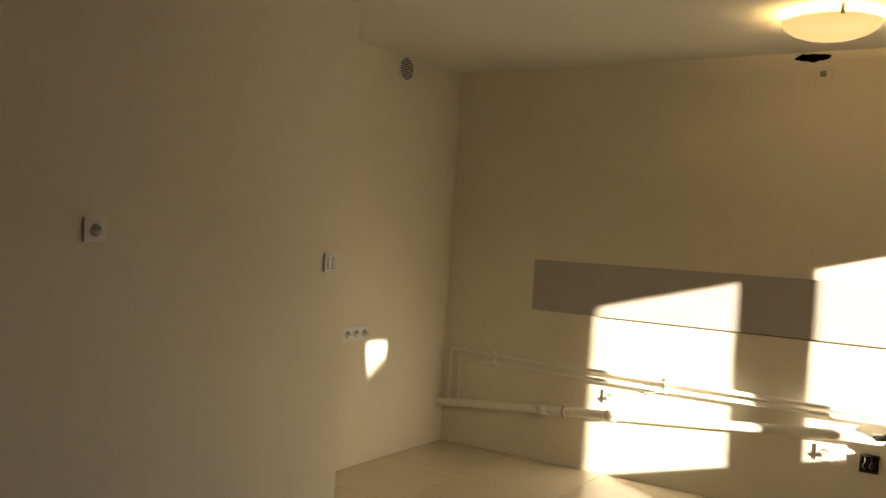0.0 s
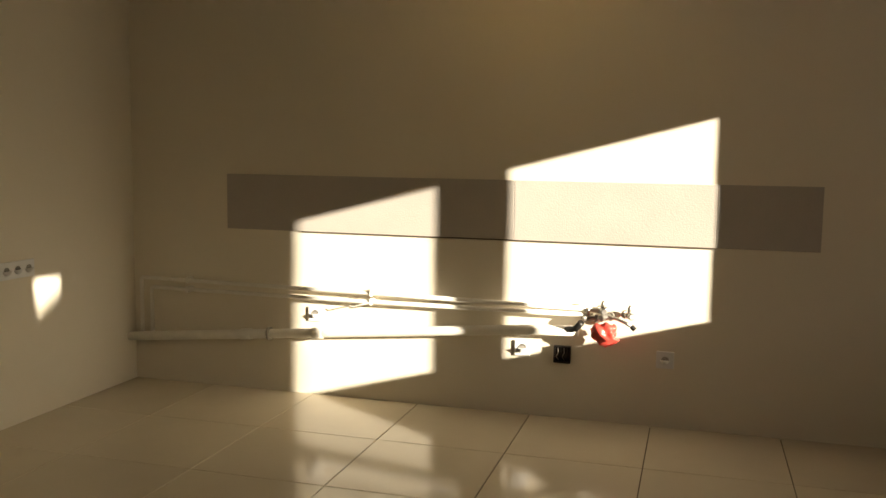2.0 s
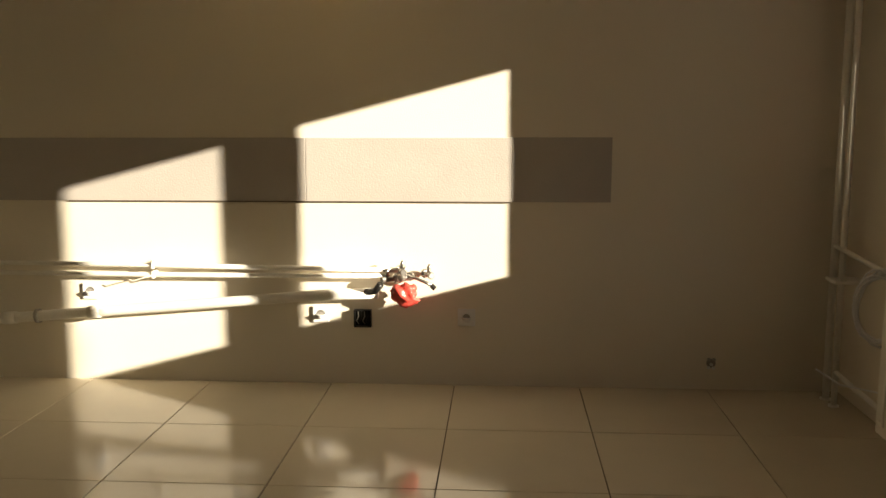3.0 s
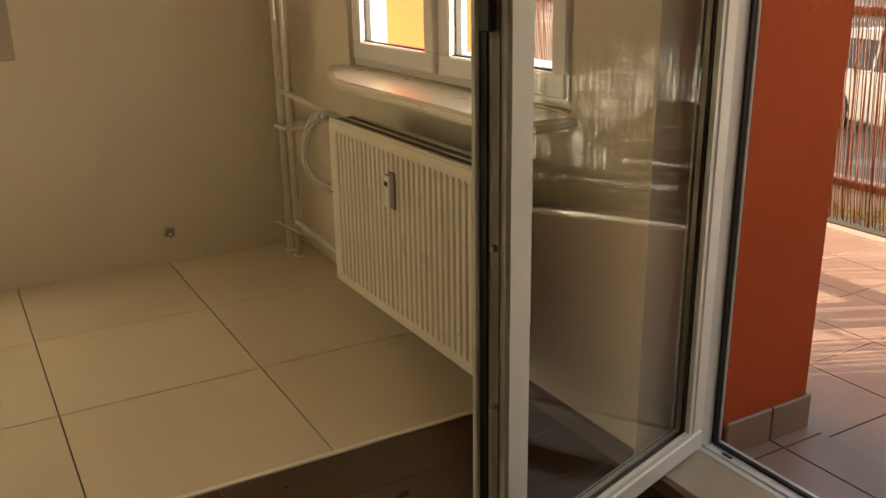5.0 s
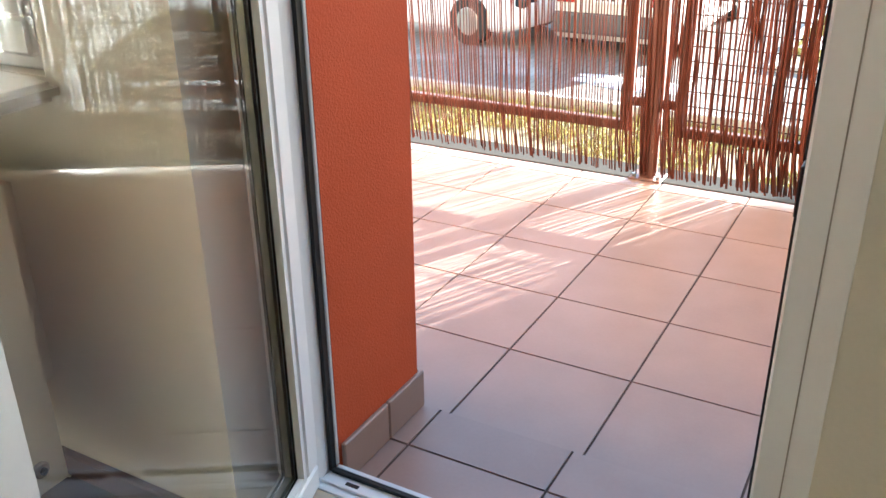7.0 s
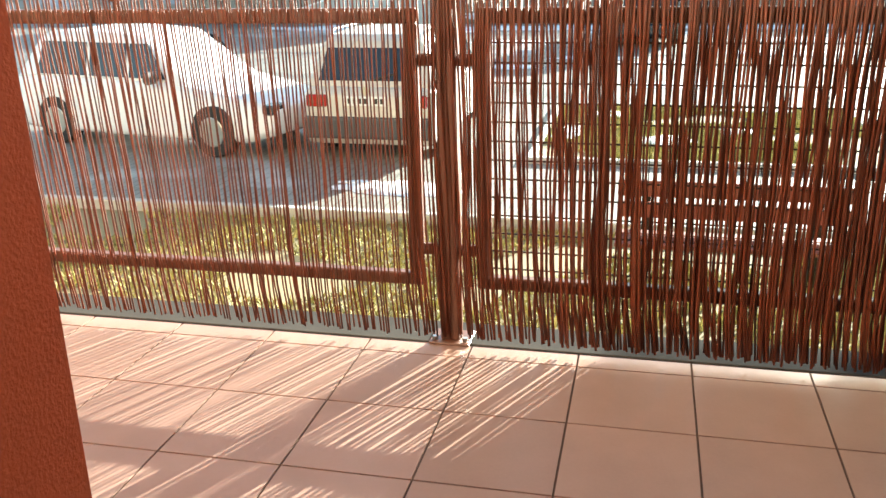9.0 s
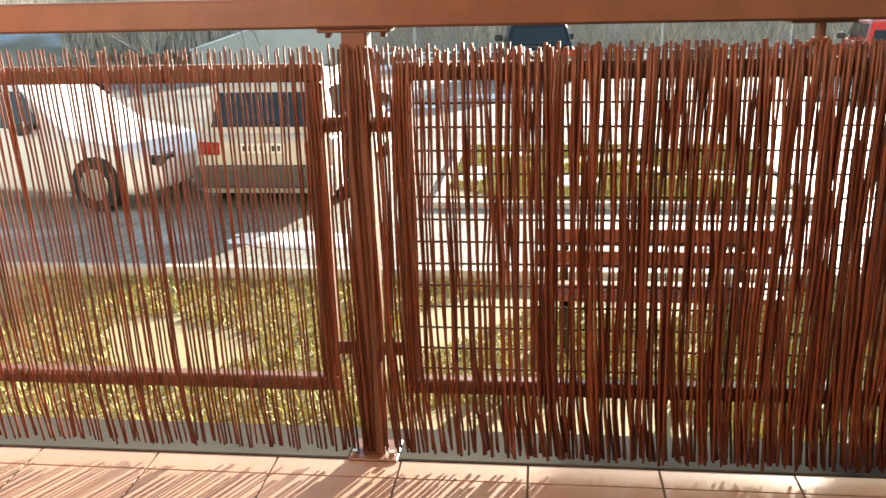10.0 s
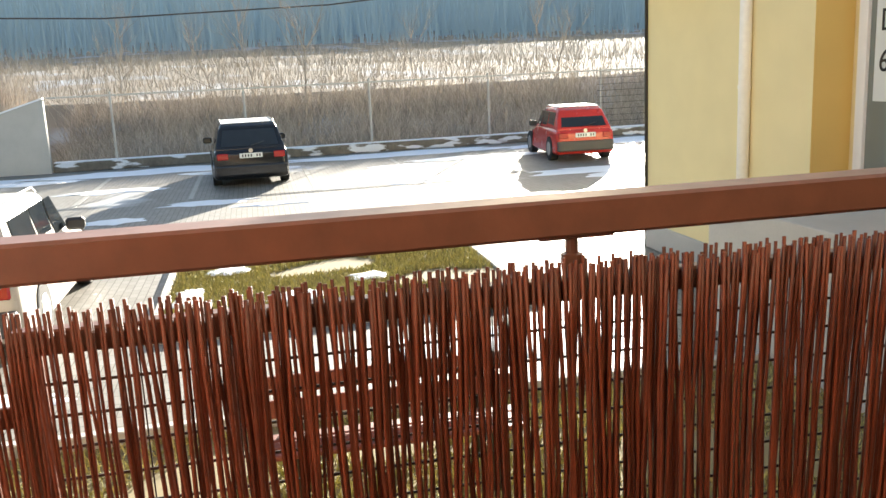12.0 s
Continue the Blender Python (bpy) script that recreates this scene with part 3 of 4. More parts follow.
bmesh.ops.bevel(bm, geom=[e for e in bm.edges if abs(e.verts[0].co.z - e.verts[1].co.z) < 0.001], offset=0.01, segments=3, affect="EDGES")
sill = tagged(part("window_sill", bm, ENAMEL), "white painted window sill board", "sill", kind="structure")
outer_sill = tagged(part("outer_sill", box(4.935, 5.37, 4.002, 5.378, 0.861, 0.875, 0.003), PLASTIC), "pale outer window sill", "sill", kind="structure")

# ---- balcony door ----
door = tagged(thing("door_1", "white plastic glazed balcony door standing open into the room", "door", (4.936, 3.6355, 0.042), turn=16.3), kind="structure")
Wd, Hd, Td = 0.776, 1.955, 0.064
bm = bmesh.new()
F = 0.056
for a, b, c, d in ((-Wd, 0, 0, F), (-Wd, 0, Hd - F, Hd), (-Wd, -Wd + F, F, Hd - F), (-F, 0, F, Hd - F)):
    box(a, b, 0.0, Td, c, d, 0.006, bm=bm)
leaf = part("leaf_frame", bm, PLASTIC, door)
pane = part("pane", box(-Wd + F - 0.004, -F + 0.004, 0.024, 0.028, F - 0.004, Hd - F + 0.004), GLASS, door)
pane.visible_shadow = False
pane = part("pane", box(-Wd + F - 0.004, -F + 0.004, 0.042, 0.046, F - 0.004, Hd - F + 0.004), COATED, door)
pane.visible_shadow = False


def ring_y(x0, x1, y0, y1, z0, z1, w):
    bm = bmesh.new()
    for a, b, c, d in ((x0, x1, z0, z0 + w), (x0, x1, z1 - w, z1), (x0, x0 + w, z0 + w, z1 - w), (x1 - w, x1, z0 + w, z1 - w)):
        box(a, b, y0, y1, c, d, bm=bm)
    return bm


part("spacer", ring_y(-Wd + F, -F, 0.0285, 0.0415, F, Hd - F, 0.012), METAL, door, "grey metal spacer between the panes")
part("gasket", ring_y(-Wd + F - 0.001, -F + 0.001, 0.017, 0.0238, F - 0.001, Hd - F + 0.001, 0.007), GASKET, door, "black rubber glazing gasket")
part("gasket", ring_y(-Wd + F - 0.001, -F + 0.001, 0.0465, 0.052, F - 0.001, Hd - F + 0.001, 0.007), GASKET, door, "black rubber glazing gasket")
part("glazing_bead", ring_y(-Wd + F - 0.003, -F + 0.003, 0.004, 0.0168, F - 0.003, Hd - F + 0.003, 0.014), PLASTIC, door)
part("edge_seal", box(-Wd - 0.006, -Wd - 0.0005, 0.044, 0.06, 0.01, Hd - 0.01), GASKET, door, "black rubber edge seal")
part("lock_rail", box(-Wd - 0.004, -Wd - 0.0005, 0.018, 0.034, 0.05, Hd - 0.05), SHADE, door, "grey steel lock rail")
part("lip", box(-Wd - 0.012, -Wd + 0.004, 0.06, 0.076, 0.0, Hd, 0.004), PLASTIC, door)
part("lock_case", box(-Wd - 0.02, -Wd - 0.0005, 0.026, 0.052, 1.08, 1.2, 0.003), BLACK, door, "black lock case")
for z in (0.42, 0.72, 1.5):
    part("bolt", disc((-Wd - 0.0005, 0.026, z), (-1, 0, 0), 0.007, 0.014, 10, bevel=0.002), METAL, door)
for z in (1.6,):
    part("hinge", tube([(0.012, -0.008, z), (0.012, -0.008, z + 0.09)], 0.009, 10), PLASTIC, door)

dframe = tagged(thing("door_frame", "white plastic balcony door frame with black seal", "door frame", (4.938, DOOR[0], 0.0)), kind="structure")
Wf = DOOR[1] - DOOR[0]
JS, JN = 0.082, Wf - 0.043                  # inner faces of the two jambs
for y0, y1 in ((0.002, JS), (JN, Wf - 0.002)):
    part("jamb", box(0.0, 0.073, y0, y1, 0.0, HEAD - 0.002, 0.004), PLASTIC, dframe)
    part("jamb_groove", box(-0.0015, 0.0005, (y0 + y1) / 2 - 0.001, (y0 + y1) / 2 + 0.001, 0.04, HEAD - 0.04), SHADE, dframe)
part("head", box(0.0, 0.073, JS, JN, HEAD - 0.06, HEAD - 0.002, 0.004), PLASTIC, dframe)
part("threshold", box(0.0, 0.074, JS, JN, 0.002, 0.031, 0.006, segments=2), PLASTIC, dframe)
part("threshold_ridge", box(0.018, 0.024, JS, JN, 0.0305, 0.036, 0.002), PLASTIC, dframe)
part("seal", box(0.056, 0.07, JS, JS + 0.009, 0.031, HEAD - 0.062), GASKET, dframe, "black rubber seal")
part("seal", box(0.054, 0.068, JN - 0.009, JN, 0.031, HEAD - 0.062), GASKET, dframe, "black rubber seal")
part("seal", box(0.05, 0.064, JS + 0.009, JN - 0.009, 0.0305, 0.039, 0.002), GASKET, dframe, "black rubber seal")
part("edge_strip", box(0.0645, 0.078, JS + 0.009, JN - 0.009, 0.0305, 0.036, 0.002), WHITEPAINT, dframe, "white outer threshold edge")
part("edge_strip", box(0.0685, 0.078, JN - 0.012, JN - 0.0005, 0.037, HEAD - 0.062, 0.002), WHITEPAINT, dframe, "white outer jamb edge")
part("strike_plate", box(0.02, 0.05, JS + 0.0002, JS + 0.007, 0.76, 0.83, 0.002), BLACK, dframe, "black strike plate")
for y in (JN - 0.085, JS + 0.06):
    part("drain_slot", box(0.032, 0.041, y, y + 0.03, 0.0308, 0.0322), BLACK, dframe)
structure("door_step", box(EAST + 0.001, 4.936, DOOR[0] + 0.002, DOOR[1] - 0.002, -0.009, 0.034, 0.006), STEPPAINT, "cream painted inner door step", "step")

# ---- balcony ----
slab = structure("balcony_floor", box(OUT - 0.398, 7.22, -2.4, 9.0, -0.3, -0.0155), BGROUT, "balcony slab with brown joints", "floor")
structure("slab_edge", box(7.074, 7.24, -2.4, 9.0, -0.0155, -0.008, 0.003), EDGE, "pale sheet metal edge of the balcony slab", "trim")
skirting = tagged(thing("tile_skirting", "terracotta tile skirting round the orange wall foot", "baseboard"), kind="structure")
for y0, y1 in ((3.646, 3.998), (5.382, 5.71), (5.714, 6.042), (6.046, 9.0), (-2.4, 2.0), (2.004, 2.33), (2.334, 2.718)):
    part("tile", box(OUT, OUT + 0.012, y0, y1, -0.012, 0.085, 0.003), BTILE, skirting)
for x0, x1 in ((FACE + 0.006, 5.187), (5.19, OUT + 0.012)):
    part("tile", box(x0, x1, 3.632, 3.6435, -0.012, 0.085, 0.003), BTILE, skirting)

railing = thing("balcony_railing", "brown painted steel balcony railing with framed mesh panels", "railing", (7.115, 3.635, -0.012))
part("handrail", box(-0.045, 0.04, -5.9, 5.3, 1.1, 1.168, 0.006), RAIL, railing)
for j, y in enumerate((-4.14, -2.07, 0.0, 2.07, 4.14)):
    part("post", box(-0.03, 0.03, y - 0.03, y + 0.03, 0.006, 1.096, 0.005), RAIL, railing)
    part("base_plate", box(-0.055, 0.055, y - 0.065, y + 0.065, 0.0, 0.008, 0.003), RAIL, railing)
    flange = part("flange", box(-0.035, 0.035, y - 0.085, y + 0.085, 1.09, 1.1, 0.003), RAIL, railing)
    for dy in (-0.065, 0.065):
        part("bolt", disc((0, y + dy, 1.09), (0, 0, -1), 0.008, 0.012, 6), RAIL, railing)
        part("foot_bolt", disc((-0.03, y + dy * 0.75, 0.008), (0, 0, 1), 0.009, 0.012, 6), METAL, railing)
for y0 in (-4.14, -2.07, 0.0, 2.07):
    a, b = y0 + 0.085, y0 + 2.07 - 0.085
    for z0, z1 in ((0.978, 1.02), (0.182, 0.222)):
        part("panel_rail", box(-0.018, 0.018, a, b, z0, z1, 0.004), RAIL, railing)
    for y1 in (a, b - 0.042):
        part("panel_stile", box(-0.018, 0.018, y1, y1 + 0.042, 0.222, 0.978, 0.004), RAIL, railing)
    for y1, y2 in ((y0 + 0.03, a), (b, y0 + 2.04)):
        for z in (0.3, 0.875):
            part("lug", box(-0.006, 0.006, y1, y2, z - 0.018, z + 0.018, 0.002), RAIL, railing)
    m = (a + b) / 2
    part("stub", tube([(0, m, 1.02), (0, m, 1.042), (0, m, 1.044), (0, m, 1.062), (0, m, 1.064), (0, m, 1.1)], [0.011, 0.011, 0.02, 0.02, 0.012, 0.012], 10), RAIL, railing)
    part("flange", box(-0.03, 0.03, m - 0.07, m + 0.07, 1.094, 1.1, 0.002), RAIL, railing)
    if y0 < 0:
        for k in range(13):
            z = 0.981 - (k + 1) * 0.0564
            part("mesh_wire", tube([(0.0, a + 0.04, z), (0.0, b - 0.04, z)], 0.003, 5), WIRE, railing)
        for k in range(1, 12):
            y = a + 0.04 + k * (b - a - 0.08) / 12
            part("mesh_upright", tube([(0.003, y, 0.222), (0.003, y, 0.978)], 0.0018, 4), WIRE, railing)


# ---- reed screen ----
rng = random.Random(7)
def stalk_mesh(seed):
    """A thin crooked rod of unit height whose foot kicks to the south."""
    r = random.Random(seed)
    pts, rad_ = [], []
    base = r.uniform(0.0031, 0.0042)
    ph, bow, wob = r.random() * 6.3, r.uniform(-0.008, 0.008), r.uniform(0.0015, 0.0042)
    kick = r.uniform(0.004, 0.024)
    for k in range(9):
        f = k / 8
        foot = max(0.0, 1 - f / 0.22)
        pts.append((0.003 * math.sin(4 * f + ph), bow * math.sin(math.pi * f) + wob * math.sin(9 * f + 2 * ph) - kick * foot ** 1.5 + r.gauss(0, 0.0011), f))
        rad_.append(base * (1.06 - 0.1 * f) * r.uniform(0.9, 1.12))
    me = bpy.data.meshes.new("reed")
    bm = tube(pts, rad_, 5)
    bm.to_mesh(me)
    bm.free()
    me.materials.append(REED)
    me.shade_smooth()
    return me


def lean(y):
    """How far a stalk's top hangs over to the north of its foot."""
    far_left = max(0.0, min(1.0, (y - 4.05) / 0.6))
    right = max(0.0, min(1.0, (3.2 - y) / 1.2))
    return 0.075 * far_left - 0.05 * right + 0.012 * noise.noise(Vector((y * 2.3, 0, 0))) + (0.035 if y > 3.3 else 0.02)


def stalk_pose(y, x, r, top=1.045):
    low = 0.004 + 0.02 * r.random()
    h = top + r.uniform(-0.012, 0.008) - low
    l = lean(y) + r.gauss(0, 0.004)
    w = 0.8 if y > 3.8 else 0.9 if y > 3.4 else 1.06
    return Matrix(((w, 0, r.uniform(-0.004, 0.004), x), (0, w, l, y - l * 0.6), (0, 0, h, low), (0, 0, 0, 1)))


def mat_of_reeds(y, end, r, pitch):
    """Feet of one mat from north to south: even gaps, with a tight bunch now and then."""
    out, bunch = [], 0
    while y > end:
        out.append(y)
        if any(abs(y - c) < w for c, w in ((3.635, 0.05), (3.53, 0.024), (3.745, 0.024))):
            y -= 0.0072 * r.uniform(0.85, 1.15)
            continue
        if bunch == 0 and r.random() < 0.05:
            bunch = r.randint(2, 4)
        if bunch:
            bunch -= 1
            y -= 0.0066 * r.uniform(0.9, 1.1)
        else:
            y -= pitch * r.uniform(0.85, 1.15)
    return out


shapes = [stalk_mesh(k) for k in range(26)]
screen = thing("reed_screen", "rust-brown willow reed privacy screen tied to the balcony railing", "privacy screen", (0, 0, 0))
stalks = [(v, 7.083 + rng.uniform(-0.005, 0.005), 1.045) for v in mat_of_reeds(8.2, 3.5, rng, 0.0122) + mat_of_reeds(3.5, -2.3, rng, 0.0088)]
stalks += [(v, 7.066 + rng.uniform(-0.004, 0.004), 1.04) for v in mat_of_reeds(3.3, 2.9, rng, 0.019) + mat_of_reeds(2.9, -2.3, rng, 0.0105)]
rest = bmesh.new()
count = 0
for v, x, top in stalks:
    m = stalk_pose(v, x, rng, top)
    shape = shapes[rng.randrange(26)]
    if 2.05 < v < 5.2 and count < 300:
        count += 1
        o = new("reed", shape)
        o.parent, o.matrix_basis = screen, m
    else:
        tmp = shape.copy()
        tmp.transform(m)
        rest.from_mesh(tmp)
        bpy.data.meshes.remove(tmp)
more = part("reeds_beyond", rest, REED, screen, smooth=True)
tagged(more, kind="stuff")

# ---- outdoors: ground, kerbs, grass ----
def grid_sheet(x0, x1, y0, y1, nx, ny, height):
    bm = bmesh.new()
    vs = [[bm.verts.new((x0 + (x1 - x0) * i / nx, y0 + (y1 - y0) * j / ny, 0)) for j in range(ny + 1)] for i in range(nx + 1)]
    for row in vs:
        for v in row:
            v.co.z = height(v.co.x, v.co.y)
    for i in range(nx):
        for j in range(ny):
            bm.faces.new((vs[i][j], vs[i + 1][j], vs[i + 1][j + 1], vs[i][j + 1]))
    return bm


def land(x, y):
    rise = max(0.0, x - 34.5)
    bump = 0.5 * noise.noise(Vector((x * 0.06, y * 0.05, 1))) + 0.12 * noise.noise(Vector((x * 0.4, y * 0.3, 4)))
    return GROUND - 0.03 + 0.62 * min(rise, 3.0) + 0.05 * max(0, rise - 3) + (bump if rise > 0 else 0.0) * min(1, rise / 3)


structure("ground", grid_sheet(34.2, 900, -400, 400, 220, 160, land), MEADOW, "dry winter meadow with old snow, rising to a wood", "ground")
structure("ground_near", box(4.9, 34.6, -60, 400, GROUND - 0.6, GROUND - 0.035), GRASS_SOIL, "bare winter soil", "ground")
structure("road", box(12.2, 33.2, -40, 60, GROUND - 0.3, GROUND), PAVE, "grey block-paved car park with thin snow", "road")


def kerb(name, x0, x1, y0, y1):
    bm = bmesh.new()
    n = max(1, round(max(x1 - x0, y1 - y0)))
    for k in range(n):
        if x1 - x0 > y1 - y0:
            s = (x1 - x0) / n
            box(x0 + k * s + 0.004, x0 + (k + 1) * s - 0.004, y0, y1, GROUND - 0.05, GROUND + 0.07, 0.012, bm=bm)
        else:
            s = (y1 - y0) / n
            box(x0, x1, y0 + k * s + 0.004, y0 + (k + 1) * s - 0.004, GROUND - 0.05, GROUND + 0.07, 0.012, bm=bm)
    return structure(name, bm, CONCRETE, "pale concrete kerb", "kerb")


kerb("kerb_1", 12.1, 12.2, -2.0, 20)
kerb("kerb_2", 14.6, 18.1, 4.3, 4.4)
kerb("kerb_3", 14.6, 18.1, 0.2, 0.3)
kerb("kerb_4", 18.1, 18.2, 0.2, 4.4)
kerb("kerb_5", 14.5, 14.6, 0.2, 4.4)
structure("lawn_bed", box(14.6, 18.1, 0.3, 4.3, GROUND - 0.1, GROUND + 0.04), GRASS_SOIL, "soil of the small lawn", "ground")


def grass(name, x0, x1, y0, y1, z, count, seed, label):
    r = random.Random(seed)
    verts, faces = [], []
    for _ in range(count):
        x, y = r.uniform(x0, x1), r.uniform(y0, y1)
        if noise.noise(Vector((x * 0.9, y * 0.9, 2))) < -0.22:
            continue
        a, h, w = r.random() * 6.28, r.uniform(0.03, 0.085), r.uniform(0.006, 0.014)
        bx, by = r.gauss(0, 0.03), r.gauss(0, 0.03)
        i = len(verts)
        verts += [(x - w * math.cos(a), y - w * math.sin(a), z), (x + w * math.cos(a), y + w * math.sin(a), z), (x + bx, y + by, z + h)]
        faces.append((i, i + 1, i + 2))
    me = bpy.data.meshes.new(name)
    me.from_pydata(verts, [], faces)
    me.materials.append(GRASS)
    return tagged(new(name, me), label, "grass", kind="stuff")


grass("grass", 7.6, 12.1, -1.5, 11, GROUND - 0.035, 60000, 3, "thin yellowish winter grass below the balcony")
grass("grass", 14.62, 18.08, 0.32, 4.28, GROUND + 0.04, 30000, 4, "yellow-green winter grass on the kerbed lawn")


def snow_patch(x, y, rx, ry, z, seed):
    r = random.Random(seed)
    bm = bmesh.new()
    n = 40
    o = r.random() * 50
    rings = []
    for f, h in ((1.0, 0.0), (0.9, 0.012), (0.55, 0.022)):
        rings.append([bm.verts.new((x + f * rx * math.cos(a) * (1 + 0.55 * noise.noise(Vector((2.2 * math.cos(a) + o, 2.2 * math.sin(a), 0))) + 0.2 * noise.noise(Vector((6 * math.cos(a), 6 * math.sin(a), o)))),
                                    y + f * ry * math.sin(a) * (1 + 0.55 * noise.noise(Vector((2.2 * math.cos(a) + o, 2.2 * math.sin(a), 7))) + 0.2 * noise.noise(Vector((6 * math.cos(a) + 9, 6 * math.sin(a), o)))), z + h)) for a in [2 * math.pi * k / n for k in range(n)]])
    for a, b in zip(rings, rings[1:]):
        for k in range(n):
            bm.faces.new((a[k], a[(k + 1) % n], b[(k + 1) % n], b[k]))
    bm.faces.new(rings[-1])
    o = part("snow_patch", bm, SNOW, smooth=True)
    return tagged(o, "thin patch of old melting snow", "snow", "snow patches")


for i, (x, y, rx, ry) in enumerate(((31.6, 6, 0.8, 3.2), (31.8, -1, 0.7, 3.6), (31.5, -8, 0.8, 4), (31.4, 12, 0.9, 3), (30.2, 3.5, 0.5, 1.6), (29.6, -3, 0.5, 2.0), (24.4, 4.2, 0.35, 0.9),
                                    (23.6, 2.8, 0.25, 0.8), (25.6, 0.2, 0.5, 1.2), (25.2, -4.6, 0.6, 1.6), (24.2, -5.2, 0.5, 1.2), (28.5, -0.6, 0.5, 1.0), (22.8, 5.8, 0.3, 0.6), (27.5, 6.5, 0.4, 1.2),
                                    (21.0, -2.5, 1.4, 1.8), (19.8, -0.8, 0.8, 1.2), (13.4, 1.0, 0.5, 1.4), (13.2, 5.6, 0.3, 0.7), (20.6, 2.4, 0.4, 1.0), (28.6, -7.5, 0.7, 1.5), (30.4, 9.2, 0.4, 1.5))):
    snow_patch(x, y, rx, ry, GROUND + 0.001, i)
for i, (x, y, rx, ry) in enumerate(((16.0, 4.05, 0.5, 0.18), (17.3, 3.6, 0.25, 0.3), (15.6, 2.8, 0.3, 0.35), (17.8, 1.5, 0.15, 0.5), (16.3, 1.9, 0.2, 0.25))):
    snow_patch(x, y, rx, ry, GROUND + 0.07, 40 + i)

# parking bay lines
bm = bmesh.new()
for y in (7.0, 4.6, 1.9, -0.6, -3.1, -7.3, -9.8):
    box(25.2, 30.6, y - 0.05, y + 0.05, GROUND - 0.02, GROUND + 0.004, bm=bm)
structure("bay_lines", bm, SHADE, "dark joint lines between parking bays", "road marking")

# ---- the fence along the car park ----
fence = thing("boundary_fence", "steel mesh fence on a low concrete base", "fence", (33.2, 0, GROUND))
part("base_wall", box(-0.15, 0.15, -16, 8.9, 0, 0.27, 0.02), STONEBASE, fence, "rough stone base with snow in its joints")
part("snow_ridge", box(-0.13, 0.17, -16, 8.9, 0.271, 0.3, 0.012), SNOW, fence, "snow lying on the base")
for k in range(7):
    y = 7.15 - 3.8 * k
    part("post", tube([(0, y, 0.3), (0, y, 2.25)], 0.035, 8), CONCRETE, fence)
part("top_rail", box(-0.03, 0.03, -16, 8.9, 2.12, 2.17), CONCRETE, fence)
for k in range(9):
    part("line_wire", tube([(-0.05, -16, 0.5 + 0.2 * k), (-0.05, -7.9, 0.5 + 0.2 * k)], 0.008, 4), EDGE, fence)
def sloped_wall(z0, z1, w):
    """A wall from the fence's end towards the north, its top falling away."""
    bm = bmesh.new()
    ends = []
    for (x, y), h in (((33.05, 8.95), 2.12), ((33.3, 14.5), 0.45)):
        ends.append([bm.verts.new((x + dx, y, GROUND + h * f + dz)) for dx, f, dz in ((-w, *z0), (w, *z0), (w, *z1), (-w, *z1))])
    a, b = ends
    for k in range(4):
        bm.faces.new((a[k], a[(k + 1) % 4], b[(k + 1) % 4], b[k]))
    bm.faces.new(a)
    bm.faces.new(b)
    bmesh.ops.recalc_face_normals(bm, faces=bm.faces)
    return bm


side = tagged(part("side_wall", sloped_wall((0, -0.1), (1, 0.0), 0.1), CONCRETE), "pale concrete boundary wall with a falling top", "wall", kind="structure")
tagged(part("wall_cap", sloped_wall((1, 0.002), (1, 0.05), 0.14), SNOW), "snow-topped wall coping", "wall", kind="structure")


def twigs(name, count, seed, place, height, mat, label, width=0.01, lean_=0.25):
    """Many thin bent shoots as crossed blades."""
    r = random.Random(seed)
    verts, faces = [], []
    for _ in range(count):
        x, y, z = place(r)
        h, w = height * r.uniform(0.45, 1.1), width * r.uniform(0.6, 1.5)
        dx, dy = r.gauss(0, lean_) * h, r.gauss(0, lean_) * h
        p = [Vector((x, y, z)), Vector((x + dx * 0.4, y + dy * 0.4, z + h * 0.55)), Vector((x + dx, y + dy, z + h))]
        i = len(verts)
        for k, q in enumerate(p):
            ww = w * (1 - 0.4 * k)
            verts += [(q.x, q.y - ww, q.z), (q.x, q.y + ww, q.z)]
        faces += [(i, i + 1, i + 3, i + 2), (i + 2, i + 3, i + 5, i + 4)]
    me = bpy.data.meshes.new(name)
    me.from_pydata(verts, [], faces)
    me.materials.append(mat)
    return tagged(new(name, me), label, "brush", kind="stuff")


twigs("brush", 13000, 11, lambda r: (lambda x, y: (x, y, max(land(x, y), GROUND) - 0.05))(33.4 + 3.7 * r.random(), r.uniform(-16, 8.9)), 1.05, BRUSH, "dense brown leafless brush behind the fence", 0.0075, 0.5)
twigs("reeds_dry", 9000, 12, lambda r: (lambda x, y: (x, y, land(x, y) - 0.05))(r.uniform(36, 85), r.uniform(-28, 34)), 0.55, DRYGRASS, "tall dry yellow grass on the meadow", 0.016, 0.35)
twigs("brush", 9000, 13, lambda r: (33.4 + 2.5 * r.random(), r.uniform(9.8, 19), GROUND + 0.2 + 0.8 * r.random()), 1.9, BRUSH, "bare brush behind the side wall", 0.012, 0.22)


twigs("shrubs", 5000, 14, lambda r: (lambda x, y: (x, y, land(x, y) - 0.05))(36 + 34 * r.random() ** 1.5, round(r.uniform(-11, 13)) * 2.0 + r.gauss(0, 0.7)), 1.5, BRUSH, "bare shrubs scattered over the meadow", 0.008, 0.3)


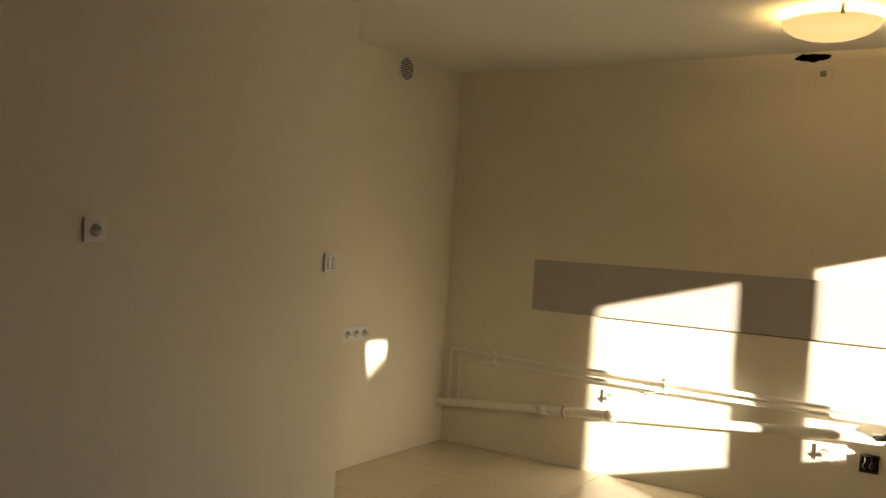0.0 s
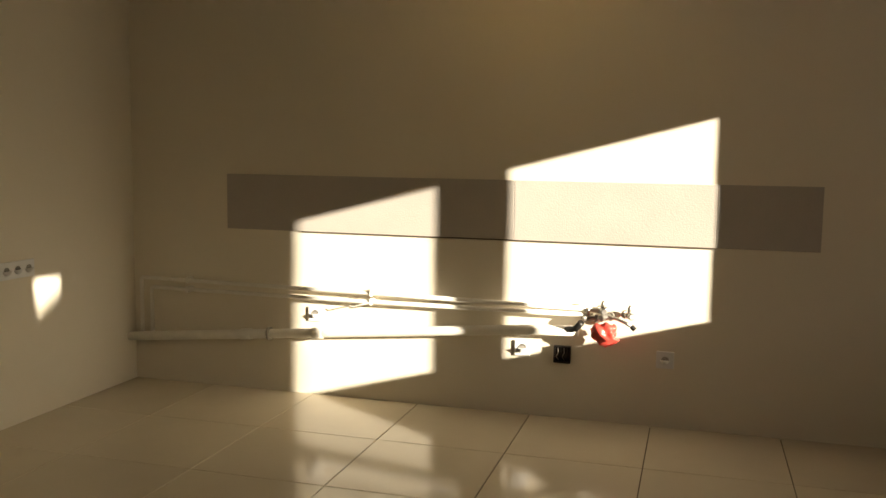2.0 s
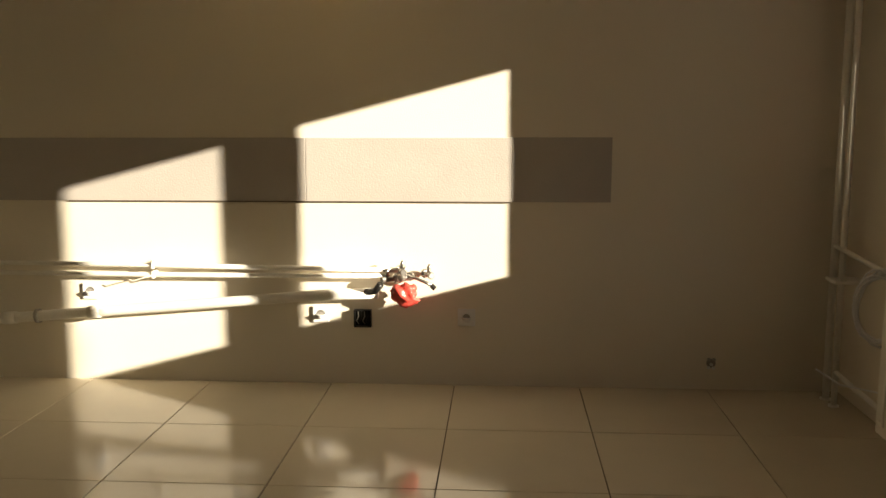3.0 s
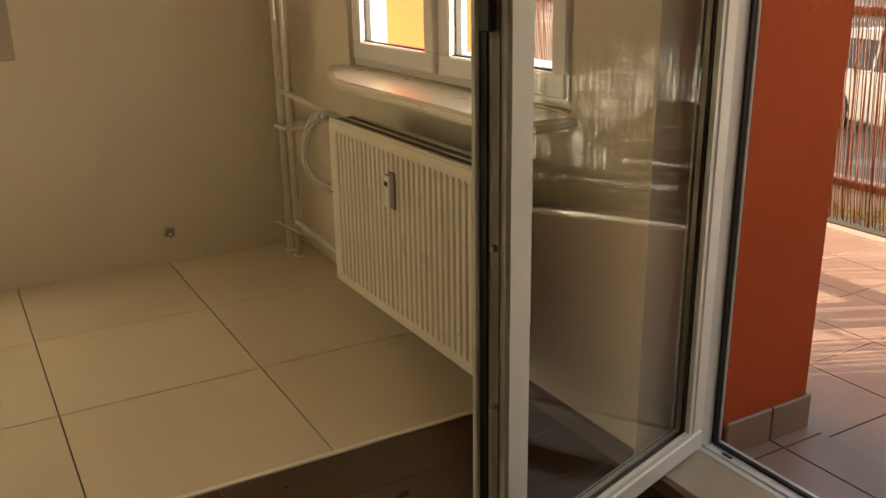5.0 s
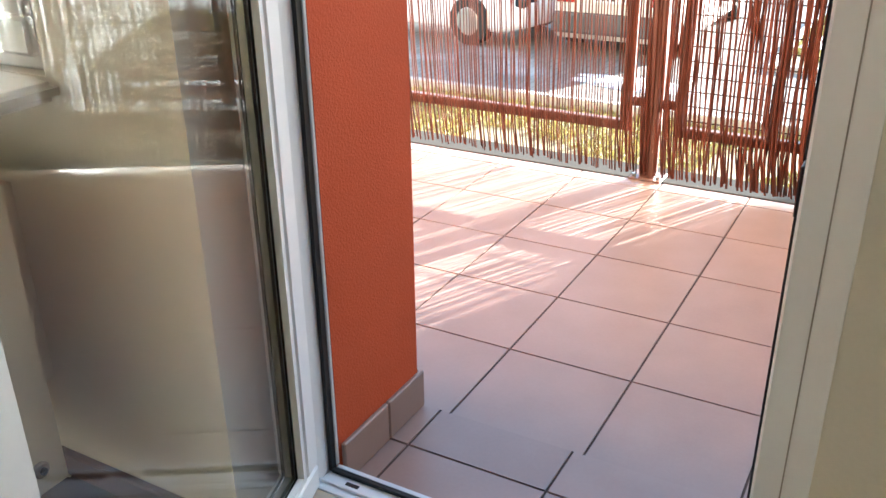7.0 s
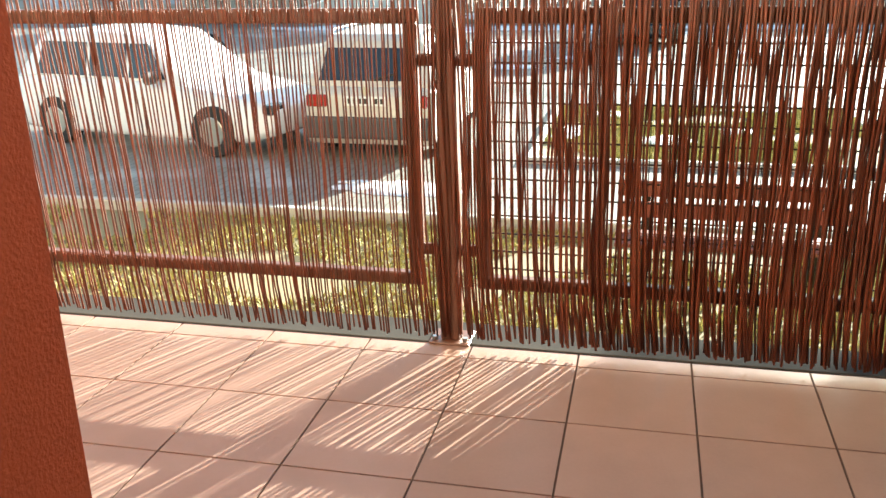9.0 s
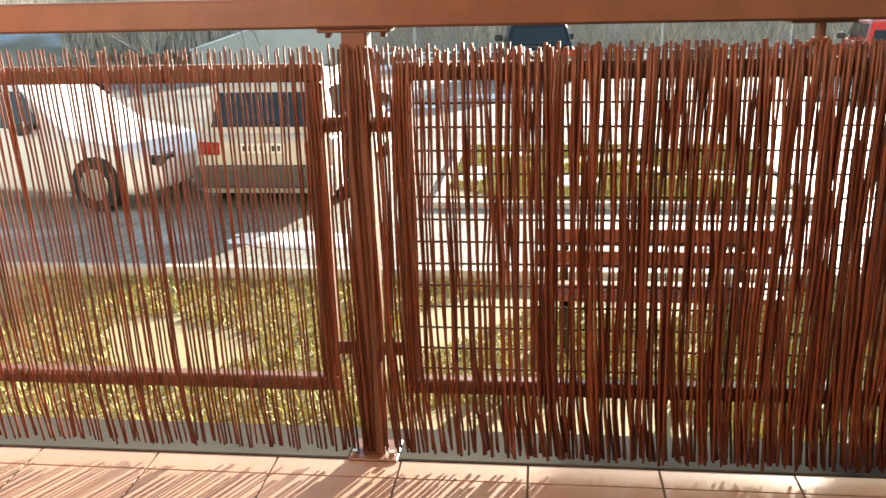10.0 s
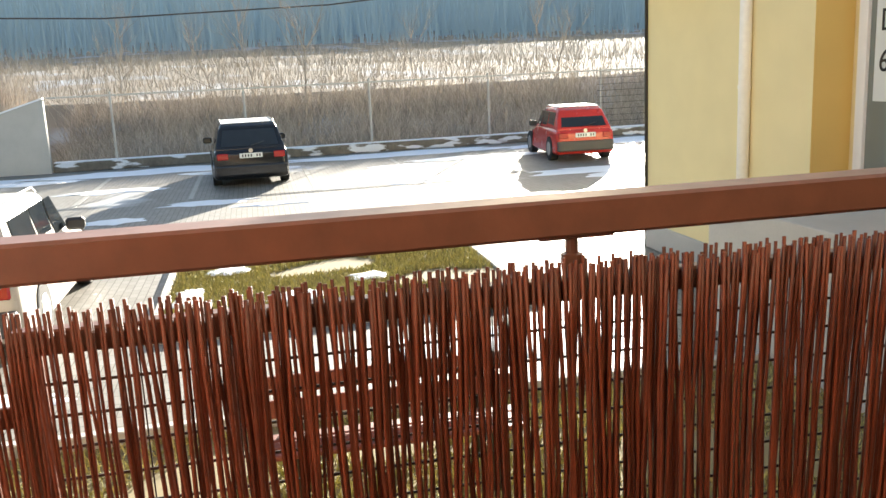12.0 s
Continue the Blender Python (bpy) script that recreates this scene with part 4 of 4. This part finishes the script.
def bare_tree(at, height, seed):
    r = random.Random(seed)
    t = thing("bare_tree", "leafless winter tree with fine grey-brown branches", "tree", at, "bare trees")
    trunk, crown = bmesh.new(), bmesh.new()

    def grow(p, d, length, rad_, depth):
        bm_ = trunk if depth < 2 else crown
        pts, q, dd = [p], p, d
        for _ in range(3):
            dd = (dd + Vector((r.gauss(0, 0.12), r.gauss(0, 0.12), 0.06))).normalized()
            q = q + dd * length / 3
            pts.append(q)
        tube(pts, [rad_, rad_ * 0.85, rad_ * 0.7, rad_ * 0.5], 5 if depth < 2 else 3, bm_, caps=False)
        if depth < 5:
            for _ in range(3 if depth else 5):
                k = r.choice((1, 2, 3))
                nd = (dd + Vector((r.gauss(0, 0.55), r.gauss(0, 0.55), r.uniform(0.0, 0.5)))).normalized()
                grow(pts[k], nd, length * r.uniform(0.55, 0.8), rad_ * 0.52, depth + 1)
    grow(Vector((0, 0, -0.1)), Vector((0, 0, 1)), height * 0.4, height * 0.008, 0)
    part("trunk", trunk, BARK, t)
    part("crown", crown, BARK, t)


for i, (x, y, h) in enumerate(((36.5, 1.3, 5.4), (37.5, 4.4, 3.8), (36.0, 12.5, 5.5), (34.5, 11.4, 4.6), (38, 15, 6.5), (31.5, 12.0, 5.0), (42, 8, 5), (45, -4, 4.5), (40, -9, 4.2), (50, 3, 6), (28.5, 13.5, 5.2), (52, -12, 5), (37, -12, 3.8), (48, 17, 6), (33.9, 10.4, 4.2), (33.6, 13.2, 4.8), (30.4, 11.2, 3.6))):
    bare_tree((x, y, land(x, y) if x > 34.2 else GROUND - 0.04), h, 50 + i)

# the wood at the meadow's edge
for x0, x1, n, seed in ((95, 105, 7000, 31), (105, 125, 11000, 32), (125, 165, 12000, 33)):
    twigs("forest", n // 5, seed, lambda q: (lambda x, y: (x, y, land(x, y) - 0.5))(q.uniform(x0, x1), q.uniform(-120, 150)), 10, HAZEWOOD, "bare wood on the rise, paled by painted haze", 0.07, 0.12)
structure("backdrop", box(168, 170, -260, 300, -5, 27), HILL, "distant wooded hillside tinted with haze", "backdrop")

# ---- the yellow wing ----
wing = thing("yellow_wing", "pale yellow rendered wing of the apartment block", "building", (0, 0, 0))
R1, R2 = 13.2, 16.8                           # where the end bay begins and ends
part("wall", box(5.34, R1, -12, -2.48, GROUND - 0.1, 4.3), YELLOW, wing)
bm = bmesh.new()
# The bay's top edge is unseen; its slope shapes the sun patch indoors.
outline = [(R1, GROUND - 0.1), (R2, GROUND - 0.1), (R2, 5.21), (15.2, 4.32), (R1, 4.3)]
a = [bm.verts.new((x, -2.06, z)) for x, z in outline]
b = [bm.verts.new((x, -8, min(z, 1.2))) for x, z in outline]
bm.faces.new(a[::-1])
bm.faces.new(b)
for k in range(5):
    bm.faces.new((a[k], a[(k + 1) % 5], b[(k + 1) % 5], b[k]))
bmesh.ops.recalc_face_normals(bm, faces=bm.faces)
part("end_bay", bm, YELLOW, wing)
# Unseen overhang, added to keep the sun off the balcony's south part.
part("sun_blocker_bay", box(15.0, R2 - 0.02, -2.058, -1.34, 2.5, 4.32, 0.01), YELLOW, wing)
part("return_wall", box(R1 - 0.006, R1 - 0.0005, -2.478, -2.062, GROUND, 4.29), OCHRE, wing, "ochre painted return wall")
# Added out of sight: blocks a stray sun strip on the recess wall.
part("sun_blocker_end", box(R2 - 0.02, R2 + 0.42, -2.4, -2.06, 4.45, 5.3, 0.02), CONCRETE, wing, "unseen grey block that keeps sun off the recess wall")
part("plinth", box(R1, R2 + 0.03, -2.06, -2.03, GROUND, GROUND + 0.35, 0.01), CONCRETE, wing, "grey plinth")
part("corner_strip", box(R2 - 0.01, R2 + 0.012, -2.075, -2.02, GROUND, 5.2), EDGE, wing, "grey metal corner strip")
down = thing("downpipe", "cream painted rainwater downpipe on the yellow wall", "downpipe", (14.3, -2.0, GROUND))
part("pipe", tube([(0, 0, 0.02), (0, 0, 5.3)], 0.065, 14), PIPE, down, smooth=True)
for z in (0.6, 2.2, 3.8):
    part("bracket", tube([(0, 0, z), (0, 0, z + 0.04)], 0.072, 14), PIPE, down)
part("wall_tie", box(-0.02, 0.02, -0.062, 0.0, 0.95, 0.99), METAL, down)
shop = thing("shop_window", "white framed window with a lettered frosted sheet", "window", (12.2, -2.474, 0.12))
bm = bmesh.new()
for a_, b_, c_, d_ in ((-1.2, 0.86, 0, 0.09), (-1.2, 0.86, 2.1, 2.19), (0.74, 0.86, 0.09, 2.1), (-1.2, -1.1, 0.09, 2.1), (-0.3, -0.2, 0.09, 2.1)):
    box(a_, b_, -0.002, 0.06, c_, d_, 0.006, bm=bm)
part("frame", bm, PLASTIC, shop)
part("pane", box(-1.1, 0.74, 0.012, 0.02, 0.09, 2.1), SHOPGLASS, shop)
part("sheet", box(-0.2, 0.66, 0.022, 0.026, 0.75, 1.95), SHEET, shop, "frosted sheet with black letters")
part("sill", box(-1.22, 0.88, 0.0, 0.12, -0.05, -0.002, 0.005), EDGE, shop)
for text, z in (("DO", 1.38), ("60", 1.02)):
    cu = bpy.data.curves.new("letters", "FONT")
    cu.body, cu.size, cu.extrude = text, 0.28, 0.002
    tmp = new("tmp_letters", cu)
    bpy.context.view_layer.update()
    me = bpy.data.meshes.new_from_object(tmp.evaluated_get(bpy.context.evaluated_depsgraph_get()))
    bpy.data.objects.remove(tmp)
    me.materials.clear()
    me.materials.append(BLACK)
    o = new("letters", me)
    o.parent = shop
    o.matrix_basis = pose(0.6, 0.03, z, 90, 0, 180)
    o["label"] = "black lettering"
ledge = tagged(part("porch_slab", box(10.2, R1 - 0.01, -2.45, -1.0, GROUND - 0.1, 0.02, 0.01), CONCRETE), "snow-dusted concrete porch slab beside the wing", "porch", kind="structure")


# ---- cars ----
def car(name, at, turn, label, paint, L_, W_, H_, estate, roof_white=False, plate="", trim=None, scale=1.0):
    """A car whose rear looks along local -x; its front is at +L_."""
    c = thing(name, label, "car", at, turn=turn)
    c.scale = (scale,) * 3
    hw = W_ / 2
    belt = H_ * 0.61

    def loft(stations, mat, nm, label_=""):
        """Cross-sections along x: x, half width low, half width high, z low, z high, corner."""
        bm = bmesh.new()
        rings = []
        for x, w0, w1, z0, z1, k in stations:
            pts = [(-w0 + k, z0), (w0 - k, z0), (w0, z0 + k), (w1, z1 - k), (w1 - k, z1), (-w1 + k, z1), (-w1, z1 - k), (-w0, z0 + k)]
            rings.append([bm.verts.new((x, y, z)) for y, z in pts])
        for a, b in zip(rings, rings[1:]):
            for k in range(8):
                bm.faces.new((a[k], b[k], b[(k + 1) % 8], a[(k + 1) % 8]))
        bm.faces.new(rings[0])
        bm.faces.new(rings[-1][::-1])
        bmesh.ops.recalc_face_normals(bm, faces=bm.faces)
        sharp = [e for e in bm.edges if len(e.link_faces) == 2 and e.calc_face_angle() > 0.2]
        bmesh.ops.bevel(bm, geom=sharp, offset=0.03, segments=2, affect="EDGES", profile=0.5, clamp_overlap=True)
        return part(nm, bm, mat, c, label_, smooth=True)
    g = 0.17
    body = loft([(0.0, hw * 0.86, hw * 0.86, g + 0.13, belt - 0.1, 0.06), (0.08, hw * 0.96, hw * 0.94, g + 0.02, belt - 0.02, 0.07), (0.5, hw, hw * 0.96, g, belt, 0.06), (L_ * 0.62, hw, hw * 0.96, g, belt - 0.01, 0.06),
                 (L_ * 0.72, hw, hw * 0.94, g, belt - 0.06, 0.07), (L_ * 0.93, hw * 0.97, hw * 0.86, g + 0.02, belt - 0.2, 0.08), (L_, hw * 0.8, hw * 0.74, g + 0.1, belt - 0.3, 0.08)], paint, "body")
    back = 0.14 if estate else 0.12
    slope = 0.30 if estate else 0.42
    cabin = loft([(back, hw * 0.9, hw * 0.88, belt - 0.05, belt + 0.0, 0.02), (back + slope * 0.8, hw * 0.9, hw * 0.76, belt - 0.05, H_ - 0.08, 0.06), (back + slope * 1.25, hw * 0.9, hw * 0.74, belt - 0.05, H_ - 0.01, 0.06),
                  (L_ * 0.34, hw * 0.9, hw * 0.74, belt - 0.05, H_, 0.06), (L_ * 0.52, hw * 0.9, hw * 0.73, belt - 0.05, H_ - 0.04, 0.06), (L_ * 0.7, hw * 0.88, hw * 0.84, belt - 0.07, belt - 0.02, 0.02)], paint, "cabin")

    def quad(points, mat, nm, parent=c, thick=0.008):
        bm = bmesh.new()
        f = bm.faces.new([bm.verts.new(p) for p in points])
        bmesh.ops.recalc_face_normals(bm, faces=[f])
        bmesh.ops.solidify(bm, geom=[f], thickness=thick)
        return part(nm, bm, mat, parent)
    # rear window
    xb, xt = back + 0.04, back + slope * 0.8 - 0.03
    quad([(xb - 0.02, -hw * 0.74, belt + 0.05), (xb - 0.02, hw * 0.74, belt + 0.05), (xt - 0.015, hw * 0.66, H_ - 0.15), (xt - 0.015, -hw * 0.66, H_ - 0.15)], CARGLASS, "rear_window")
    for s in (-1, 1):
        xs = [back + 0.32, L_ * 0.33, L_ * 0.49, L_ * 0.645]
        for i in range(3):
            a, b = xs[i] + 0.03, xs[i + 1] - 0.03
            top_a = a + (0.1 if i == 0 else 0)
            top_b = b - (0.28 if i == 2 else 0)
            quad([(a, s * (hw * 0.885 + 0.006), belt + 0.02), (b, s * (hw * 0.885 + 0.006), belt + 0.02), (top_b, s * (hw * 0.765 + 0.012), H_ - 0.13), (top_a, s * (hw * 0.765 + 0.012), H_ - 0.13)], CARGLASS, "side_window")
        mir = part("mirror", box(L_ * 0.6, L_ * 0.6 + 0.1, s * hw * 0.95 - 0.02 + (0 if s > 0 else -0.18), s * hw * 0.95 + 0.02 + (0.18 if s > 0 else 0), belt - 0.02, belt + 0.13, 0.03), trim or paint, c)
        lamp_ = part("tail_lamp", box(-0.012, 0.16, s * hw * 0.72 - 0.13, s * hw * 0.72 + 0.13, belt - 0.24, belt - 0.09, 0.02), REDLIGHT, c)
        part("headlamp", box(L_ - 0.16, L_ - 0.01, s * hw * 0.62 - 0.15, s * hw * 0.62 + 0.15, belt - 0.36, belt - 0.24, 0.02), CARGLASS, c)
        for x in (L_ * 0.19, L_ * 0.81):
            tyre = part("wheel", tube([(x, s * (hw - 0.2), 0.31), (x, s * (hw - 0.19), 0.31), (x, s * (hw - 0.005), 0.31), (x, s * (hw + 0.005), 0.31)], [0.27, 0.31, 0.31, 0.29], 24), TYRE, c)
            part("rim", tube([(x, s * (hw + 0.001), 0.31), (x, s * (hw + 0.012), 0.31)], [0.19, 0.17], 16), METAL, tyre)
    part("rear_bumper", box(-0.05, 0.18, -hw * 0.92, hw * 0.92, g + 0.1, g + 0.36, 0.04, segments=2), trim or paint, c)
    part("plate", box(-0.032, -0.014, -0.26, 0.26, belt - 0.21, belt - 0.1, 0.004), SHEET, c, "white number plate")
    for k in range(7):
        if k == 2:
            continue
        x = -0.2 + k * 0.065
        part("plate_mark", box(-0.0345, -0.0322, x - 0.016, x + 0.016, belt - 0.185, belt - 0.125), BLACK, c)
    part("badge", disc((-0.004, 0, belt - 0.045), (-1, 0, 0), 0.05, 0.012, 16), METAL, c)
    part("wiper", tube([(back + 0.0, -0.02, belt + 0.06), (back + 0.06, -0.34, belt + 0.14)], 0.01, 5), BLACK, c)
    if estate:
        for s in (-1, 1):
            part("roof_rail", tube([(0.55, s * hw * 0.68, H_ - 0.02), (0.65, s * hw * 0.68, H_ + 0.035), (L_ * 0.48, s * hw * 0.68, H_ + 0.025), (L_ * 0.52, s * hw * 0.68, H_ - 0.04)], 0.014, 6), METAL, c)
    # White roof sheet: frost on the red car, painted glare on the black.
    if roof_white:
        part("roof_frost_glare", box(back + slope * 1.25, L_ * 0.5, -hw * 0.66, hw * 0.66, H_ - 0.004, H_ + 0.014, 0.006), SNOW, c, "thin white sheet for roof frost and glare")
    return c


car("black_car", (26.55, 3.25, GROUND), 3, "black estate car parked with its tail to the lawn", BLACKPAINT, 4.4, 1.78, 1.46, True, True)
car("red_car", (26.85, -5.05, GROUND), -5, "small faded red hatchback with grey bumper and frosted roof", REDPAINT, 3.6, 1.58, 1.36, False, True, trim=DARKTRIM)
car("beige_car", (14.3, 6.22, GROUND), 0, "dusty pale beige estate car parked beside the lawn", DUSTPAINT, 4.2, 1.66, 1.43, True, trim=DARKTRIM)
car("white_car", (15.75, 11.25, GROUND), 258.5, "white hatchback parked across, its nose beside the beige car", WHITEPAINT, 4.1, 1.7, 1.44, False, trim=DARKTRIM)

# ---- bench ----
bench = thing("garden_bench", "red-brown slatted wooden garden bench on the lawn", "bench", (11.0, 1.62, GROUND - 0.035))
for z0, z1 in ((0.5, 0.62), (0.66, 0.78)):
    part("back_slat", box(0.0, 0.035, 0, 1.62, z0, z1, 0.008), BENCHWOOD, bench)
for x0 in (-0.42, -0.3, -0.18):
    part("seat_slat", box(x0, x0 + 0.1, 0, 1.62, 0.4, 0.435, 0.008), BENCHWOOD, bench)
for y in (0.18, 1.38):
    part("leg", box(-0.4, -0.34, y, y + 0.06, 0, 0.4, 0.006), WIRE, bench)
    part("leg", box(0.036, 0.09, y, y + 0.06, 0, 0.77, 0.006), WIRE, bench)
    part("arm", box(-0.4, 0.04, y + 0.01, y + 0.05, 0.36, 0.399, 0.005), WIRE, bench)
cable = thing("overhead_cable", "thin black overhead cable crossing above the meadow", "cable", (40, 0, 0))
part("wire", tube([(0, 30, 5.2), (0, 15, 3.75), (0, 8, 3.5), (0, 0, 3.72), (0, -15, 5.0), (0, -30, 6.6)], 0.03, 5), BLACK, cable)
for y in (-30, 30):
    part("pole", tube([(0, y, land(40, y) - 0.3), (0, y, 7.2)], 0.12, 8), BARK, cable)

# ---- floor pieces ----
def piece(name, sx, sy, h, mat, bevel=0.002):
    me = bpy.data.meshes.new(name)
    bm = box(0, sx, 0, sy, 0, h, bevel)
    bm.to_mesh(me)
    bm.free()
    me.materials.append(mat)
    return me


def lay(name, parent, xs, ys, gap, z, h, mat, bevel, offset=0.0):
    cache = {}
    for i, (x0, x1) in enumerate(zip(xs, xs[1:])):
        for j, (y0, y1) in enumerate(zip(ys, ys[1:])):
            key = (round(x1 - x0, 4), round(y1 - y0, 4))
            if key not in cache:
                cache[key] = piece(name, key[0] - gap, key[1] - gap, h, mat, bevel)
            o = new(name, cache[key])
            o.parent = parent
            o.location = (x0 + gap / 2, y0 + gap / 2, z)


pitch = 0.605
xs = [4.152 - pitch * k for k in range(6, -1, -1)] + [EAST - 0.002]
xs = [0.003] + xs
lay("tile", floor, xs, [FLOOR_EDGE + 0.005, 4.766, 5.371, 5.998], 0.004, -0.009, 0.009, TILE, 0.0012)
y, row = FLOOR_EDGE - 0.013, 0
rnd = random.Random(9)
cut = {}
while y > -1.99:
    y0 = max(y - 0.194, -1.998)
    x = 0.502 - rnd.uniform(0, 1.1)
    while x < 4.76:
        a, b = max(x, 0.502), min(x + 1.282, EAST - 0.022)
        if b - a > 0.02:
            key = (round(b - a, 3), round(y - y0, 4))
            if key not in cut:
                cut[key] = piece("plank", key[0] - 0.0012, key[1] - 0.0012, 0.009, WOOD, 0.0008)
            o = new("plank", cut[key])
            o.parent = floor
            o.location = (a, y0, -0.009)
        x += 1.282
    y -= 0.194
step = 0.33
ys = [3.561 + step * k for k in range(-18, 17)]
lay("tile", slab, [5.017, 5.19, 5.342], [v + 0.026 for v in ys], 0.006, -0.0155, 0.004, BTILE, 0.0)
lay("tile", slab, [5.336 + step * k for k in range(6)] + [7.072], ys, 0.006, -0.0155, 0.004, BTILE, 0.0)
